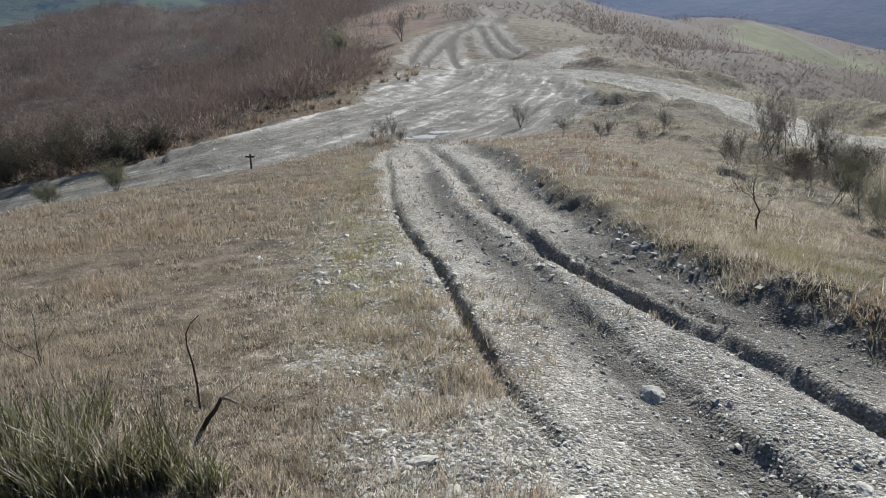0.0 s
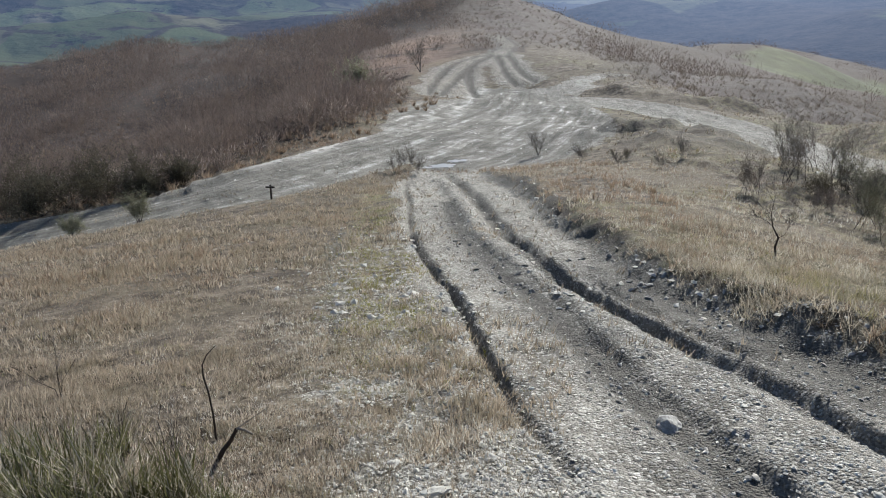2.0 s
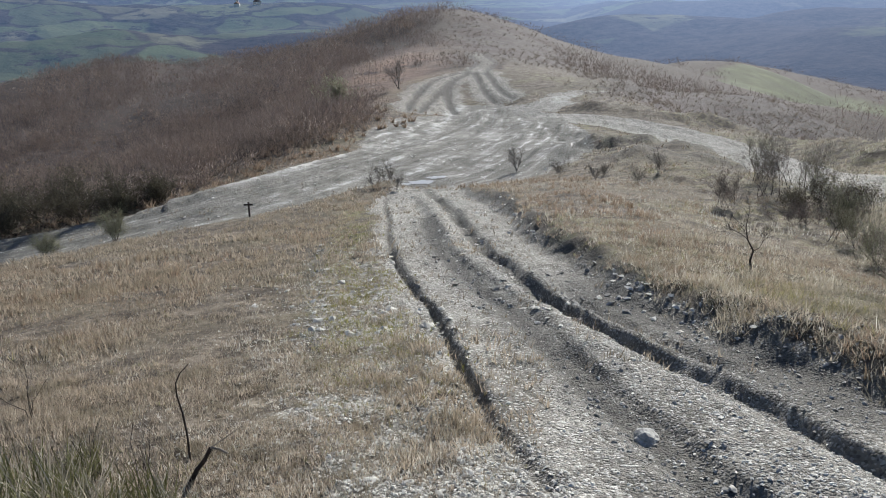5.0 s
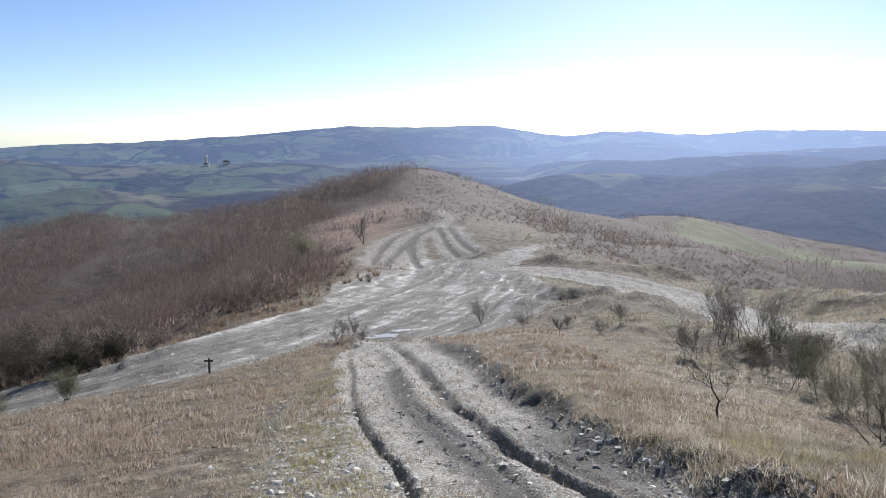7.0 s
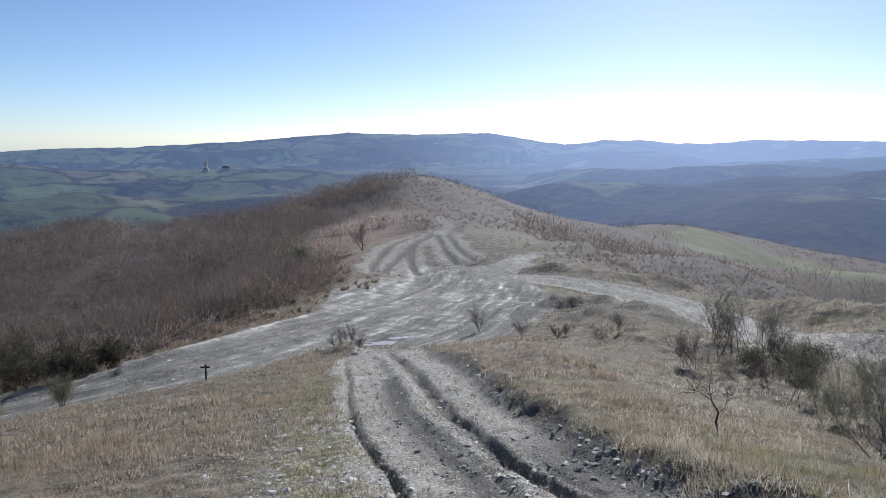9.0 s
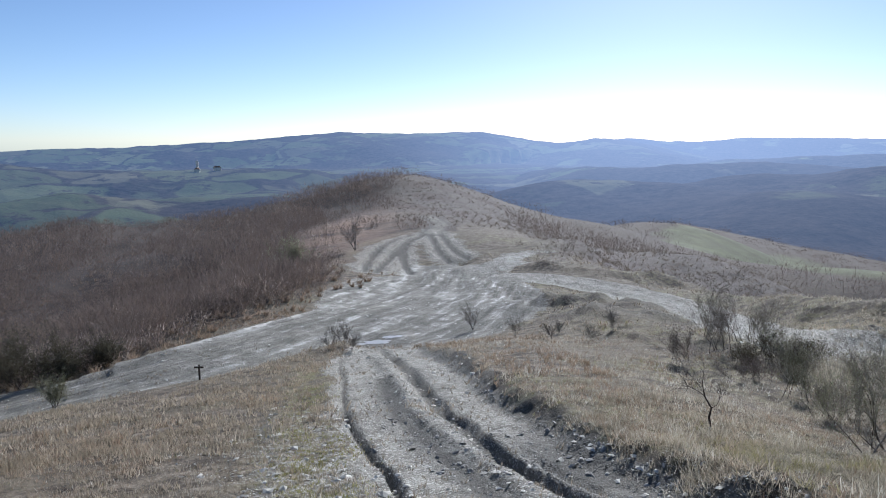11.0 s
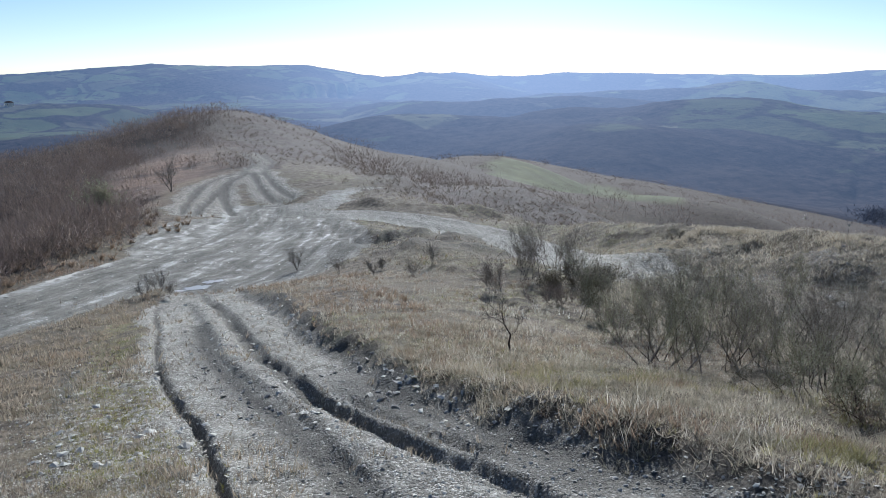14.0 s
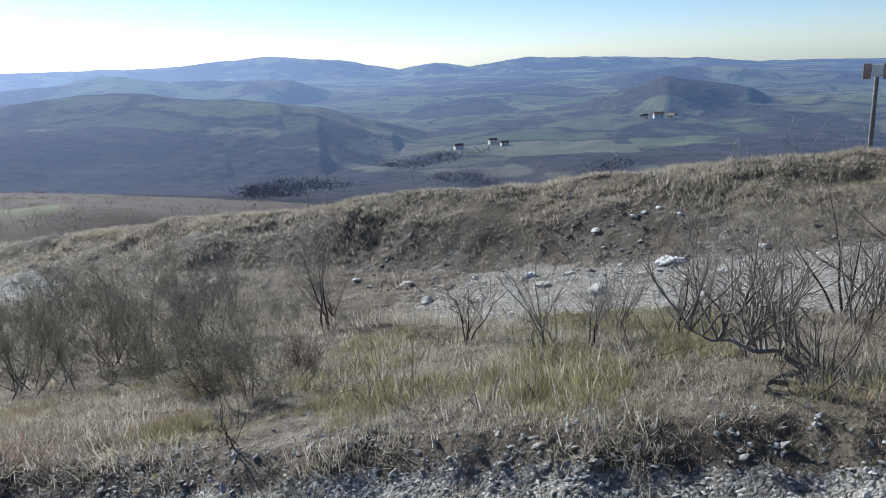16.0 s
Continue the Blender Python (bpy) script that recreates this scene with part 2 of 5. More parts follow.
M_CHALK = mottled("white_limestone", (0.62, 0.60, 0.55), (0.88, 0.86, 0.81), 14, 0.85, 0.005)
M_ROCK = mottled("grey_marl_rock", (0.16, 0.15, 0.13), (0.46, 0.44, 0.395), 12, 0.9, 0.012)
M_LUMP = mottled("embedded_marl", (0.27, 0.26, 0.23), (0.58, 0.555, 0.505), 14, 0.9, 0.01)
M_WOOD = mottled("weathered_post", (0.14, 0.14, 0.13), (0.32, 0.31, 0.29), 20, 0.85, 0.003)
M_SIGN = mottled("sun_bleached_panel", (0.66, 0.64, 0.60), (0.86, 0.84, 0.80), 12, 0.6, 0.002)
M_RUSTED = mottled("rusted_plate", (0.28, 0.19, 0.155), (0.50, 0.38, 0.33), 18, 0.8, 0.002)
M_PLASTER = mottled("far_plaster", (0.60, 0.56, 0.49), (0.82, 0.79, 0.72), 0.6, 0.9, 0.01)
M_TILE = mottled("far_roof_tile", (0.20, 0.13, 0.10), (0.33, 0.23, 0.18), 0.8, 0.9, 0.02)
M_PANE = mottled("far_dark_pane", (0.02, 0.022, 0.026), (0.05, 0.055, 0.06), 2.0, 0.3, 0.001, 0.5)
M_WATER = Nodes("wet_clay").done((0.42, 0.40, 0.36), 0.3, spec=0.7)


# ---- the lie of the land ----
# heights of the crest and its flanks, in metres from the foot of the viewer: rows run away from the viewer, columns from west to east
GX = np.array([-120, -60, -30, -15, -7, 0, 7, 15, 24, 40, 70, 110.0])
GY = np.array([-40, 0, 8, 16, 24, 32, 45, 65, 100, 150, 220, 340.0])
SADDLE = [
    [-20.0, -4.5, 2.0, 4.3, 5.2, 5.5, 6.0, 6.3, 6.3, 4.0, -5.9, -22.0],
    [-21.9, -10.0, -4.1, -1.5, -0.8, -0.0, -0.5, -1.2, -3.8, -6.1, -15.7, -31.7],
    [-22.0, -10.9, -5.5, -3.1, -2.4, -1.8, -2.1, -2.3, -5.7, -9.9, -17.0, -31.4],
    [-22.0, -11.7, -6.9, -5.5, -4.1, -3.4, -3.3, -4.5, -7.8, -10.7, -17.5, -30.9],
    [-21.9, -12.3, -8.1, -6.5, -5.0, -4.9, -4.1, -6.0, -9.0, -11.2, -18.1, -32.0],
    [-21.8, -12.7, -9.0, -6.5, -5.2, -5.4, -5.2, -6.1, -9.7, -12.4, -18.9, -36.4],
]
BEYOND = [
    [-21.5, -13.0, -9.1, -7.9, -6.0, -6.3, -5.4, -7.7, -9.7, -14.3, -21.5, -42.0],
    [-21.4, -12.8, -9.1, -7.7, -6.6, -6.0, -6.5, -8.6, -8.9, -16.2, -24.0, -32.2],
    [-21.9, -11.5, -11.0, -8.8, -7.1, -7.0, -8.3, -10.9, -13.9, -17.2, -18.2, -36.9],
    [-23.9, -16.1, -11.3, -7.0, -5.8, -6.8, -9.0, -11.9, -14.1, -17.6, -28.7, -47.5],
    [-46.0, -31.7, -24.3, -21.8, -21.5, -22.1, -23.2, -24.5, -25.6, -25.8, -23.1, -37.5],
    [-97.0, -75.9, -66.7, -62.9, -61.2, -59.9, -58.7, -57.4, -55.7, -52.1, -42.1, -36.8],
]
CREST = np.array(SADDLE + BEYOND)


def blend(v, knots):
    """Weights of a smooth curve through the knots."""
    v = np.clip(v, knots[0], knots[-1])
    n, k = len(knots), np.arange(len(v))
    i = np.clip(np.searchsorted(knots, v, side="right") - 1, 0, n - 2)
    h = knots[i + 1] - knots[i]
    u = (v - knots[i]) / h
    w = np.zeros((len(v), n))
    w[k, i] += 2 * u**3 - 3 * u**2 + 1
    w[k, i + 1] += 3 * u**2 - 2 * u**3
    for c, j in (((u**3 - 2 * u**2 + u) * h, i), ((u**3 - u**2) * h, i + 1)):
        a, b = np.maximum(j - 1, 0), np.minimum(j + 1, n - 1)
        np.add.at(w, (k, b), c / (knots[b] - knots[a]))
        np.add.at(w, (k, a), -c / (knots[b] - knots[a]))
    return w


def smooth(v, lo, hi):
    u = np.clip((v - lo) / (hi - lo), 0, 1)
    return u * u * (3 - 2 * u)


RND = np.random.RandomState(7)
LATTICE = RND.rand(64, 64)


def rough(x, y, size, octaves=4, gain=0.55):
    """Rolling value noise from -1 to 1 with lumps of that size."""
    total, amp, norm = np.zeros(len(x)), 1.0, 0.0
    for o in range(octaves):
        fx, fy = x / size + 17.3 * o, y / size - 9.1 * o
        ix, iy = np.floor(fx).astype(int), np.floor(fy).astype(int)
        u, v = fx - ix, fy - iy
        u, v = u * u * (3 - 2 * u), v * v * (3 - 2 * v)
        g = lambda a, b: LATTICE[(ix + a) % 64, (iy + b) % 64]
        total += amp * ((g(0, 0) * (1 - u) + g(1, 0) * u) * (1 - v) + (g(0, 1) * (1 - u) + g(1, 1) * u) * v - 0.5) * 2
        norm, amp, size = norm + amp, amp * gain, size / 2
    return total / norm


def along(x, y, line):
    """Distance from a line in plan (positive on its right-hand side), and the line's third value beside each point."""
    best, side, third = np.full(len(x), 1e9), np.zeros(len(x)), np.zeros(len(x))
    line = np.array([p if len(p) > 2 else (*p, 0.0) for p in line], float)
    for a, b in zip(line[:-1], line[1:]):
        d = b[:2] - a[:2]
        u = np.clip(((x - a[0]) * d[0] + (y - a[1]) * d[1]) / (d @ d), 0, 1)
        px, py = x - a[0] - u * d[0], y - a[1] - u * d[1]
        r = np.hypot(px, py)
        near = r < best
        best = np.where(near, r, best)
        side = np.where(near, np.sign(px * d[1] - py * d[0] + 1e-12), side)
        third = np.where(near, a[2] + u * (b[2] - a[2]), third)
    return best * side, third


def soft_line(points, step=0.6):
    """The same line, with its corners rounded."""
    p = np.array(points, float)
    s = np.concatenate([[0], np.cumsum(np.hypot(*np.diff(p[:, :2], axis=0).T))])
    at = np.arange(0, s[-1] + step / 2, step)
    return blend(at, s) @ p


# the tracks, from the near end to the far end
RUT_WEST = [(3.1, -6), (1.7, -1), (0.85, 1.2), (0.42, 2.5), (0.28, 3.1), (0.13, 3.6), (-0.03, 4.4), (-0.17, 5.2), (-0.48, 6.95), (-0.78, 8.3), (-1.27, 10.3), (-1.72, 13.4), (-2.15, 16.8), (-2.52, 19.1), (-2.75, 23)]
RUT_EAST = [(4.8, -6), (3.4, -1), (2.75, 1.2), (2.25, 2.6), (2.02, 3.3), (1.81, 4.1), (1.57, 4.85), (1.3, 5.55), (1.04, 6.55), (0.68, 8.1), (0.31, 10.0), (-0.25, 13.7), (-1.05, 19.7), (-1.4, 21.2), (-1.75, 24)]
VERGE = [(5.8, -6), (4.5, -1), (3.85, 1.5), (3.55, 2.4), (3.3, 3.2), (2.95, 4.1), (2.55, 5.1), (2.15, 6.4), (1.8, 7.7), (1.5, 9.2), (1.15, 11.2), (0.6, 16.5), (-0.4, 23.2)]
ROAD_WEST = [(-30, 19.5, -8.6), (-20, 20.0, -7.2), (-12, 20.1, -5.65), (-9.4, 19.9, -4.98), (-7.2, 21.2, -4.72), (-5.0, 25.0, -4.85), (-2.5, 31, -5.3), (-0.6, 38, -5.9), (0.2, 46, -6.35)]
BANK = [(11.5, 36, -6.0), (12.4, 30, -4.8), (12.9, 26.5, -4.1), (14.0, 21.8, -3.3), (14.4, 17.3, -2.6), (14.2, 14.6, -2.25), (14.6, 11.1, -1.65), (15.6, 7.3, -1.25), (16.4, 3.7, -0.85), (17.3, 0.7, -0.5), (17.6, -4, 0.1), (17.8, -14, 1.5)]
ROAD_EAST = [(11.5, -14, 0.9), (11.0, -4, -0.5), (11.1, 0.7, -1.28), (11.1, 5.8, -2.2), (10.3, 12, -2.75), (9.3, 17.7, -3.36), (9.4, 24, -4.3), (9.4, 30, -5.0), (8.2, 35, -5.4), (5.5, 38.5, -5.5), (2.5, 41.5, -5.9)]
SPUR_TRACK = [(1.0, 42, -6.0), (4.2, 45.5, -5.75), (8.0, 51.5, -5.6), (9.5, 56, -5.9)]
CLIMB = [(-0.5, 60), (0.1, 64), (0.5, 68.5), (-0.2, 74.5), (-1.3, 84.8), (-3.8, 90), (-6, 99), (-8.1, 109), (-9.7, 128)]
FAN = [[(-4.2, 43.6), (-4.3, 46.5), (-4.1, 52.6), (-3.4, 57.4), (-1.1, 61.2)], [(-3.5, 43.6), (-3.2, 48.4), (-2.8, 51.8), (-2.1, 56.6), (-0.9, 60.2)], [(-1.4, 44), (-2.1, 48.8), (-2.3, 53.5), (-1.9, 56.9), (-0.8, 60.2)],
       [(0.9, 48.2), (0.2, 52.7), (-0.5, 60.5)], [(2.1, 48.3), (1.2, 52.7), (0.3, 61)]]
SMALL = dict(rut_west=soft_line(RUT_WEST), rut_east=soft_line(RUT_EAST), verge=soft_line(VERGE), road_west=soft_line(ROAD_WEST, 1.5),
             bank=soft_line(BANK, 1.2), road_east=soft_line(ROAD_EAST, 1.2), spur=soft_line(SPUR_TRACK, 1.5), climb=soft_line(CLIMB, 3), **{"fan%d" % k: soft_line(v, 3) for k, v in enumerate(FAN)})

# crests of the far hills in plan, with their heights
FAR_RIDGES = [
    # western skyline
    ([(-3477, 1265, -76), (-2616, 2616, -63), (-1850, 3204, -46), (-1446, 3406, -34), (-1082, 3538, -17), (-757, 3622, 11), (-445, 3673, 36), (-129, 3698, 28), (232, 3693, 31), (393, 3679, 9), (572, 3655, -23), (769, 3619, -4), (798, 3202, -39), (848, 2773, -89)], 0.16),
    # southern skyline
    ([(561, 4566, -47), (1136, 4457, 4), (1345, 4399, -22), (1498, 4349, -22), (1760, 4250, 4), (2188, 4046, -4), (2572, 3814, -10), (2819, 3635, -14), (3066, 3429, 12), (3281, 3224, 31), (3549, 2926, -6), (3759, 2652, -67), (3880, 2472, -38), (3984, 2300, -71), (4138, 2009, -29), (4306, 1618, -47), (4477, 1058, -67), (4536, 767, -103), (4586, 361, -127), (4323, -1573, -79), (799, -4530, 2)], 0.18),
    # church hill
    ([(-1455, 1221, -75), (-950, 1645, -56), (-773, 1736, -68), (-556, 1817, -65), (-363, 1865, -75), (-183, 2092, -101)], 0.17),
    # low western hill
    ([(-1083, 625, -92), (-699, 1036, -90), (-548, 1123, -79), (-428, 1175, -92), (-260, 1223, -90)], 0.13),
    # dark central ridge
    ([(80, 2299, -119), (292, 2080, -90), (411, 1650, -58), (553, 1607, -49), (691, 1553, -50), (798, 1501, -56), (951, 1409, -73)], 0.24),
    # knob hill
    ([(974, 2411, -66), (1080, 2031, -47), (1253, 1929, -28), (1326, 1879, -17), (1416, 1812, -38), (1539, 1709, -47), (1626, 1626, -45), (1682, 1569, -49), (1762, 1478, -87), (1618, 1176, -135), (1426, 926, -153)], 0.2),
    # wooded spur
    ([(200, 1130, -72), (317, 1060, -70), (393, 930, -72), (446, 839, -66), (558, 769, -72), (640, 683, -82), (690, 600, -100), (709, 554, -118)], 0.26),
    # eastern wooded ridge
    ([(1905, 1100, -168), (2175, 1014, -141), (2421, 949, -98), (2499, 717, -66), (2552, 496, -76), (2586, 272, -98), (2598, -91, -107), (2443, -889, -89)], 0.2),
    # eastern slope
    ([(1005, 447, -114), (1442, 413, -119), (1492, 157, -93), (1477, -260, -72)], 0.15),
    # green slope above the farms
    ([(509, 1031, -62), (578, 994, -48), (660, 942, -40), (770, 854, -52), (865, 758, -60), (936, 669, -92), (1007, 556, -137)], 0.15),
    # round wooded hill
    ([(1364, 626, -131), (1412, 507, -86), (1443, 411, -56), (1477, 267, -82), (1493, 154, -137)], 0.2),
]


def far_height(x, y):
    z = -105 + 14 * rough(x, y, 700, 4)
    for line, flank in FAR_RIDGES:
        d, top = along(x, y, line)
        d = np.abs(d) * (1 + 0.28 * rough(x + top * 3, y, 420, 4))
        z = np.maximum(z, top - flank * d * (1 - np.exp(-d / 160)))
    z = z + 8.0 * rough(x, y, 110, 4, 0.6) * smooth(np.hypot(x, y), 600, 1400)
    return z + (6 + 14 * (1 - smooth(np.hypot(x, y), 1300, 2400))) * rough(x, y, 330, 5, 0.5) * smooth(np.hypot(x, y), 350, 900)


def near_height(x, y):
    """The crest with its roads, ruts, banks and mounds."""
    z = np.einsum("ij,jk,ik->i", blend(y, GY), CREST, blend(x, GX))
    out = np.hypot(np.maximum(np.maximum(x - 110, -120 - x), 0), np.maximum(np.maximum(y - 340, -40 - y), 0))
    z = z - 0.2 * out
    r = np.hypot(x, y)
    z += 0.35 * rough(x, y, 14, 3) * smooth(r, 25, 60) + 0.9 * rough(x, y, 45, 3) * smooth(r, 60, 150)
    z += 0.05 * rough(x, y, 1.6, 3) * smooth(r, 1, 6)
    # long swells down the wooded western flank
    z += 1.1 * rough(x * 0.96 + y * 0.28, (y * 0.96 - x * 0.28) * 0.16, 11, 3) * smooth(-x - 0.06 * y, 8, 22) * smooth(r, 34, 55)
    close = r < 140
    d = {k: np.full(len(x), 99.0) for k in SMALL}
    level = {k: np.zeros(len(x)) for k in SMALL}
    for k, line in SMALL.items():
        d[k][close], level[k][close] = along(x[close], y[close], line)
    # the grassy bank outside the eastern road: steep towards the road, gentle beyond
    lump = rough(x, y, 2.4, 3)
    rise = level["bank"] + 0.18 * lump - np.where(d["bank"] < 0, 0.24, 0.30 + 0.1 * lump) * np.sqrt(d["bank"] ** 2 + 0.3) + 0.2
    z = np.where(np.abs(d["bank"]) < 30, np.maximum(z, rise) + 0.3 * np.log1p(np.exp(-np.abs(z - rise) / 0.3)) * (np.abs(d["bank"]) < 8), z)
    z += 0.16 * rough(x, y, 0.9, 3) * (np.abs(d["bank"]) < 9) * smooth(r, 8, 10)
    # roads are cut level into the slope
    for k, half, skirt in (("road_west", 1.7, 1.3), ("road_east", 1.7, 1.6), ("spur", 0.9, 2.5)):
        w = 1 - smooth(np.abs(d[k]), half, half + skirt)
        z = z * (1 - w) + level[k] * w
    # a scarp under the lip of the bank, washed into hollows
    lip = d["bank"] + 0.7 * rough(x + 3, y, 1.7, 3)
    z -= 0.2 * smooth(rough(x, y - 8, 2.2, 3), -0.25, 0.3) * smooth(lip, 0.4, 0.9) * (1 - smooth(d["bank"], 1.2, 3.2)) * (y < 24) * (y > -8)
    # a level hollow where rain stands
    w = 1 - smooth(np.hypot((x + 1.8) / 1.2, (y - 24.6) / 1.3), 0.65, 1.25)
    z = z * (1 - w) + PUDDLE_LEVEL * w
    # spoil heaps beside the eastern road
    for mx, my, h, sx, sy in MOUNDS:
        z += h * np.exp(-((x - mx) / sx) ** 2 - ((y - my) / sy) ** 2) * (1 + 0.45 * rough(x, y, 0.9, 3))
    # the verge: a low earth step beside the wheel tracks
    fade = (1 - smooth(y, 20, 24)) * smooth(y, -7, -4)
    jag = d["verge"] + 0.2 * rough(x, y, 0.7, 4, 0.65)
    z += fade * (0.27 + 0.08 * rough(x, y, 3, 2)) * smooth(jag, -0.36, 0.2) * (1 - smooth(d["verge"], 1.2, 4.5))
    # wheel ruts washed out by rain
    fw = (1 - smooth(y, 19, 23)) * smooth(y, -7, -4)
    s = d["rut_west"] + 0.07 * rough(x, y, 0.9, 4, 0.6)
    deep = np.clip(0.85 + 0.55 * rough(x, y, 1.8, 2), 0.4, 1.2)
    z -= fw * 0.12 * deep * smooth(y, 2.0, 4.6) * smooth(s, -0.07, -0.03) * (1 - smooth(s, 0.0, 0.08))
    z += fw * 0.03 * np.exp(-((s + 0.3) / 0.14) ** 2)
    z -= fw * 0.03 * np.exp(-((s - 0.42) / 0.25) ** 2)
    z -= fw * 0.07 * smooth(s, 0.55, 0.75) * (1 - smooth(s, 0.9, 1.02)) * (0.9 + 0.4 * rough(x, y, 0.8, 2))
    e = d["rut_east"] + 0.08 * rough(x + 9, y, 1.0, 4, 0.6)
    z -= fw * 0.16 * np.clip(0.9 + 0.4 * rough(x + 4, y, 2.0, 2), 0.5, 1.2) * smooth(e, -0.22, -0.04) * (1 - smooth(e, 0.05, 0.16))
    z += fw * 0.05 * np.exp(-((e + 0.42) / 0.19) ** 2) * (1 + 0.6 * rough(x, y, 0.4, 3))
    z -= fw * 0.08 * np.exp(-((e - 0.27) / 0.07) ** 2) * smooth(y, 4.6, 5.2) * (1 - smooth(y, 7.2, 8.6))
    z += fw * 0.028 * rough(x, y, 0.3, 3) * (r < 16)
    z -= 0.12 * np.exp(-(np.min([np.abs(d["fan%d" % k]) for k in range(5)], axis=0) / 0.26) ** 2)
    # tyre marks of the junction and the climb
    for k, off in (("climb", -0.8), ("climb", 0.8), ("road_west", -0.75), ("road_west", 0.75), ("road_east", -0.7), ("road_east", 0.7)):
        z -= 0.07 * np.exp(-((d[k] - off) / 0.22) ** 2) * smooth(r, 8, 20)
    return z, d


PUDDLE_LEVEL = -4.98
MOUNDS = [(3.6, 29.9, 0.26, 1.2, 1.4), (5.0, 29.0, 0.36, 1.5, 1.5), (6.3, 28.2, 0.3, 1.1, 1.3), (7.6, 26.9, 0.38, 1.3, 1.4), (5.4, 25.6, 0.2, 1.3, 1.0), (7.2, 24.2, 0.24, 1.5, 1.1), (11.2, 19.0, 0.4, 1.2, 1.6), (12.6, 40.5, 0.6, 3.0, 1.6)]


def height(x, y):
    x, y = np.atleast_1d(np.asarray(x, float)), np.atleast_1d(np.asarray(y, float))
    near, d = near_height(x, y)
    r = np.hypot(x, y)
    far, out = np.full(len(x), -200.0), r >= 255
    far[out] = far_height(x[out], y[out])
    k = 8.0
    z = np.where(r < 150, near, np.maximum(near, far) + k * np.log1p(np.exp(-np.abs(near - far) / k)) * smooth(r, 260, 420))
    return z, d


def ground_at(x, y):
    return float(height(x, y)[0][0])


def covers(x, y, d):
    """What lies on the ground at each point, from 0 to 1."""
    r = np.hypot(x, y)
    n1, n2 = rough(x, y, 2.0, 4), rough(x, y, 9, 3)
    strip = smooth(d["rut_west"] + 0.5 * n1, -0.6, 0.1) * (1 - smooth(d["verge"], -0.25, 0.05)) * (1 - smooth(y, 22, 25))
    cut = smooth(-d["road_east"], -4.6, -3.2) * smooth(d["road_east"] + 0.4 * n1, 1.5, 1.9) * (y < 22) * smooth(0.45 + n1, 0.1, 0.6)
    junction = 1 - smooth(np.hypot((x + 0.3) / 5.2, (y - 33.5) / 10.5) + 0.12 * n1, 0.85, 1.05)
    fan = np.min([np.abs(d["fan%d" % k]) for k in range(5)], axis=0)
    gravel = np.maximum.reduce([
        strip, junction, 0.4 * cut,
        1 - smooth(np.abs(d["road_west"]) + 0.3 * n1, 1.7, 2.2), (1 - 0.85 * smooth(y, 4.5, 8) * (1 - smooth(y, 15, 18))) * (1 - smooth(np.abs(d["road_east"]) + 0.4 * n1 + 0.5 * smooth(y, 14, 18), 1.6, 2.2)),
        0.8 * (1 - smooth(np.abs(d["spur"]) + 1.3 * n1 + 0.6 * rough(x, y, 0.9, 2), 0.6, 2.0)) * (1 - smooth(y, 47, 52)), 0.62 * (1 - smooth(np.abs(d["climb"]) + 0.4 * n1, 0.9, 1.6)) * (1 - smooth(y, 78, 92)),
        0.6 * (1 - smooth(fan + 0.6 * n1, 0.7, 1.7))])
    gravel = np.maximum(gravel, (0.62 + 0.35 * n1) * smooth(d["rut_west"], -2.6, -0.4) * (d["rut_west"] < 0.2) * (1 - smooth(y, 7, 18)))
    green = smooth(n2 + 0.5 * n1, 0.0, 0.5) * 0.55 + 1.1 * np.exp(-((x + 0.05 + 0.17 * y) / 0.5) ** 2) * smooth(y, 2.5, 5) * smooth(n1, -0.4, 0.1) * (1 - smooth(y, 17, 21))
    # bare dark earth; the two verge bands also paint in the step's shade
    shale_shade = np.maximum.reduce([
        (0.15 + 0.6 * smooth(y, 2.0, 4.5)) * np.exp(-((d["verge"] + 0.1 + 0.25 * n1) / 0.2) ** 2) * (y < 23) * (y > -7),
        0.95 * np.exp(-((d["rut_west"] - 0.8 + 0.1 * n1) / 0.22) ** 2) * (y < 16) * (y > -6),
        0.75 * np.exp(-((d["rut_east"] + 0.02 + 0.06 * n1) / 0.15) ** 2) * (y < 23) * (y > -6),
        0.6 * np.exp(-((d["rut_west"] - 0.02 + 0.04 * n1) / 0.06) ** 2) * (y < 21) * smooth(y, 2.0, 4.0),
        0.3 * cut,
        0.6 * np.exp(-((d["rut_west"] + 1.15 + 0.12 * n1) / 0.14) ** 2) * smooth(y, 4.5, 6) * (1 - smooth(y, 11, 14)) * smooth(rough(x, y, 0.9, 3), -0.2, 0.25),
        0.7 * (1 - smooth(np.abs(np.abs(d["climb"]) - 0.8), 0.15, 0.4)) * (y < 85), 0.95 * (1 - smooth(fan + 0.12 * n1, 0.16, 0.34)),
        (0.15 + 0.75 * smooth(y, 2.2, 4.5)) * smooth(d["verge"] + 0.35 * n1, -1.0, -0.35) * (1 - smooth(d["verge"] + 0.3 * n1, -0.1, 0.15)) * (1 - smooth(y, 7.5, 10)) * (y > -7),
        0.4 * (1 - smooth(np.abs(np.abs(d["road_west"]) - 0.75), 0.1, 0.3)) * (r > 14) * smooth(n2, -0.3, 0.2), 0.3 * junction * smooth(n2 - 0.5 * n1, 0.0, 0.4),
        *[0.5 * np.exp(-(((x - mx) / sx) ** 2 + ((y - my) / sy) ** 2) * 1.2) for mx, my, h, sx, sy in MOUNDS[:6]]])
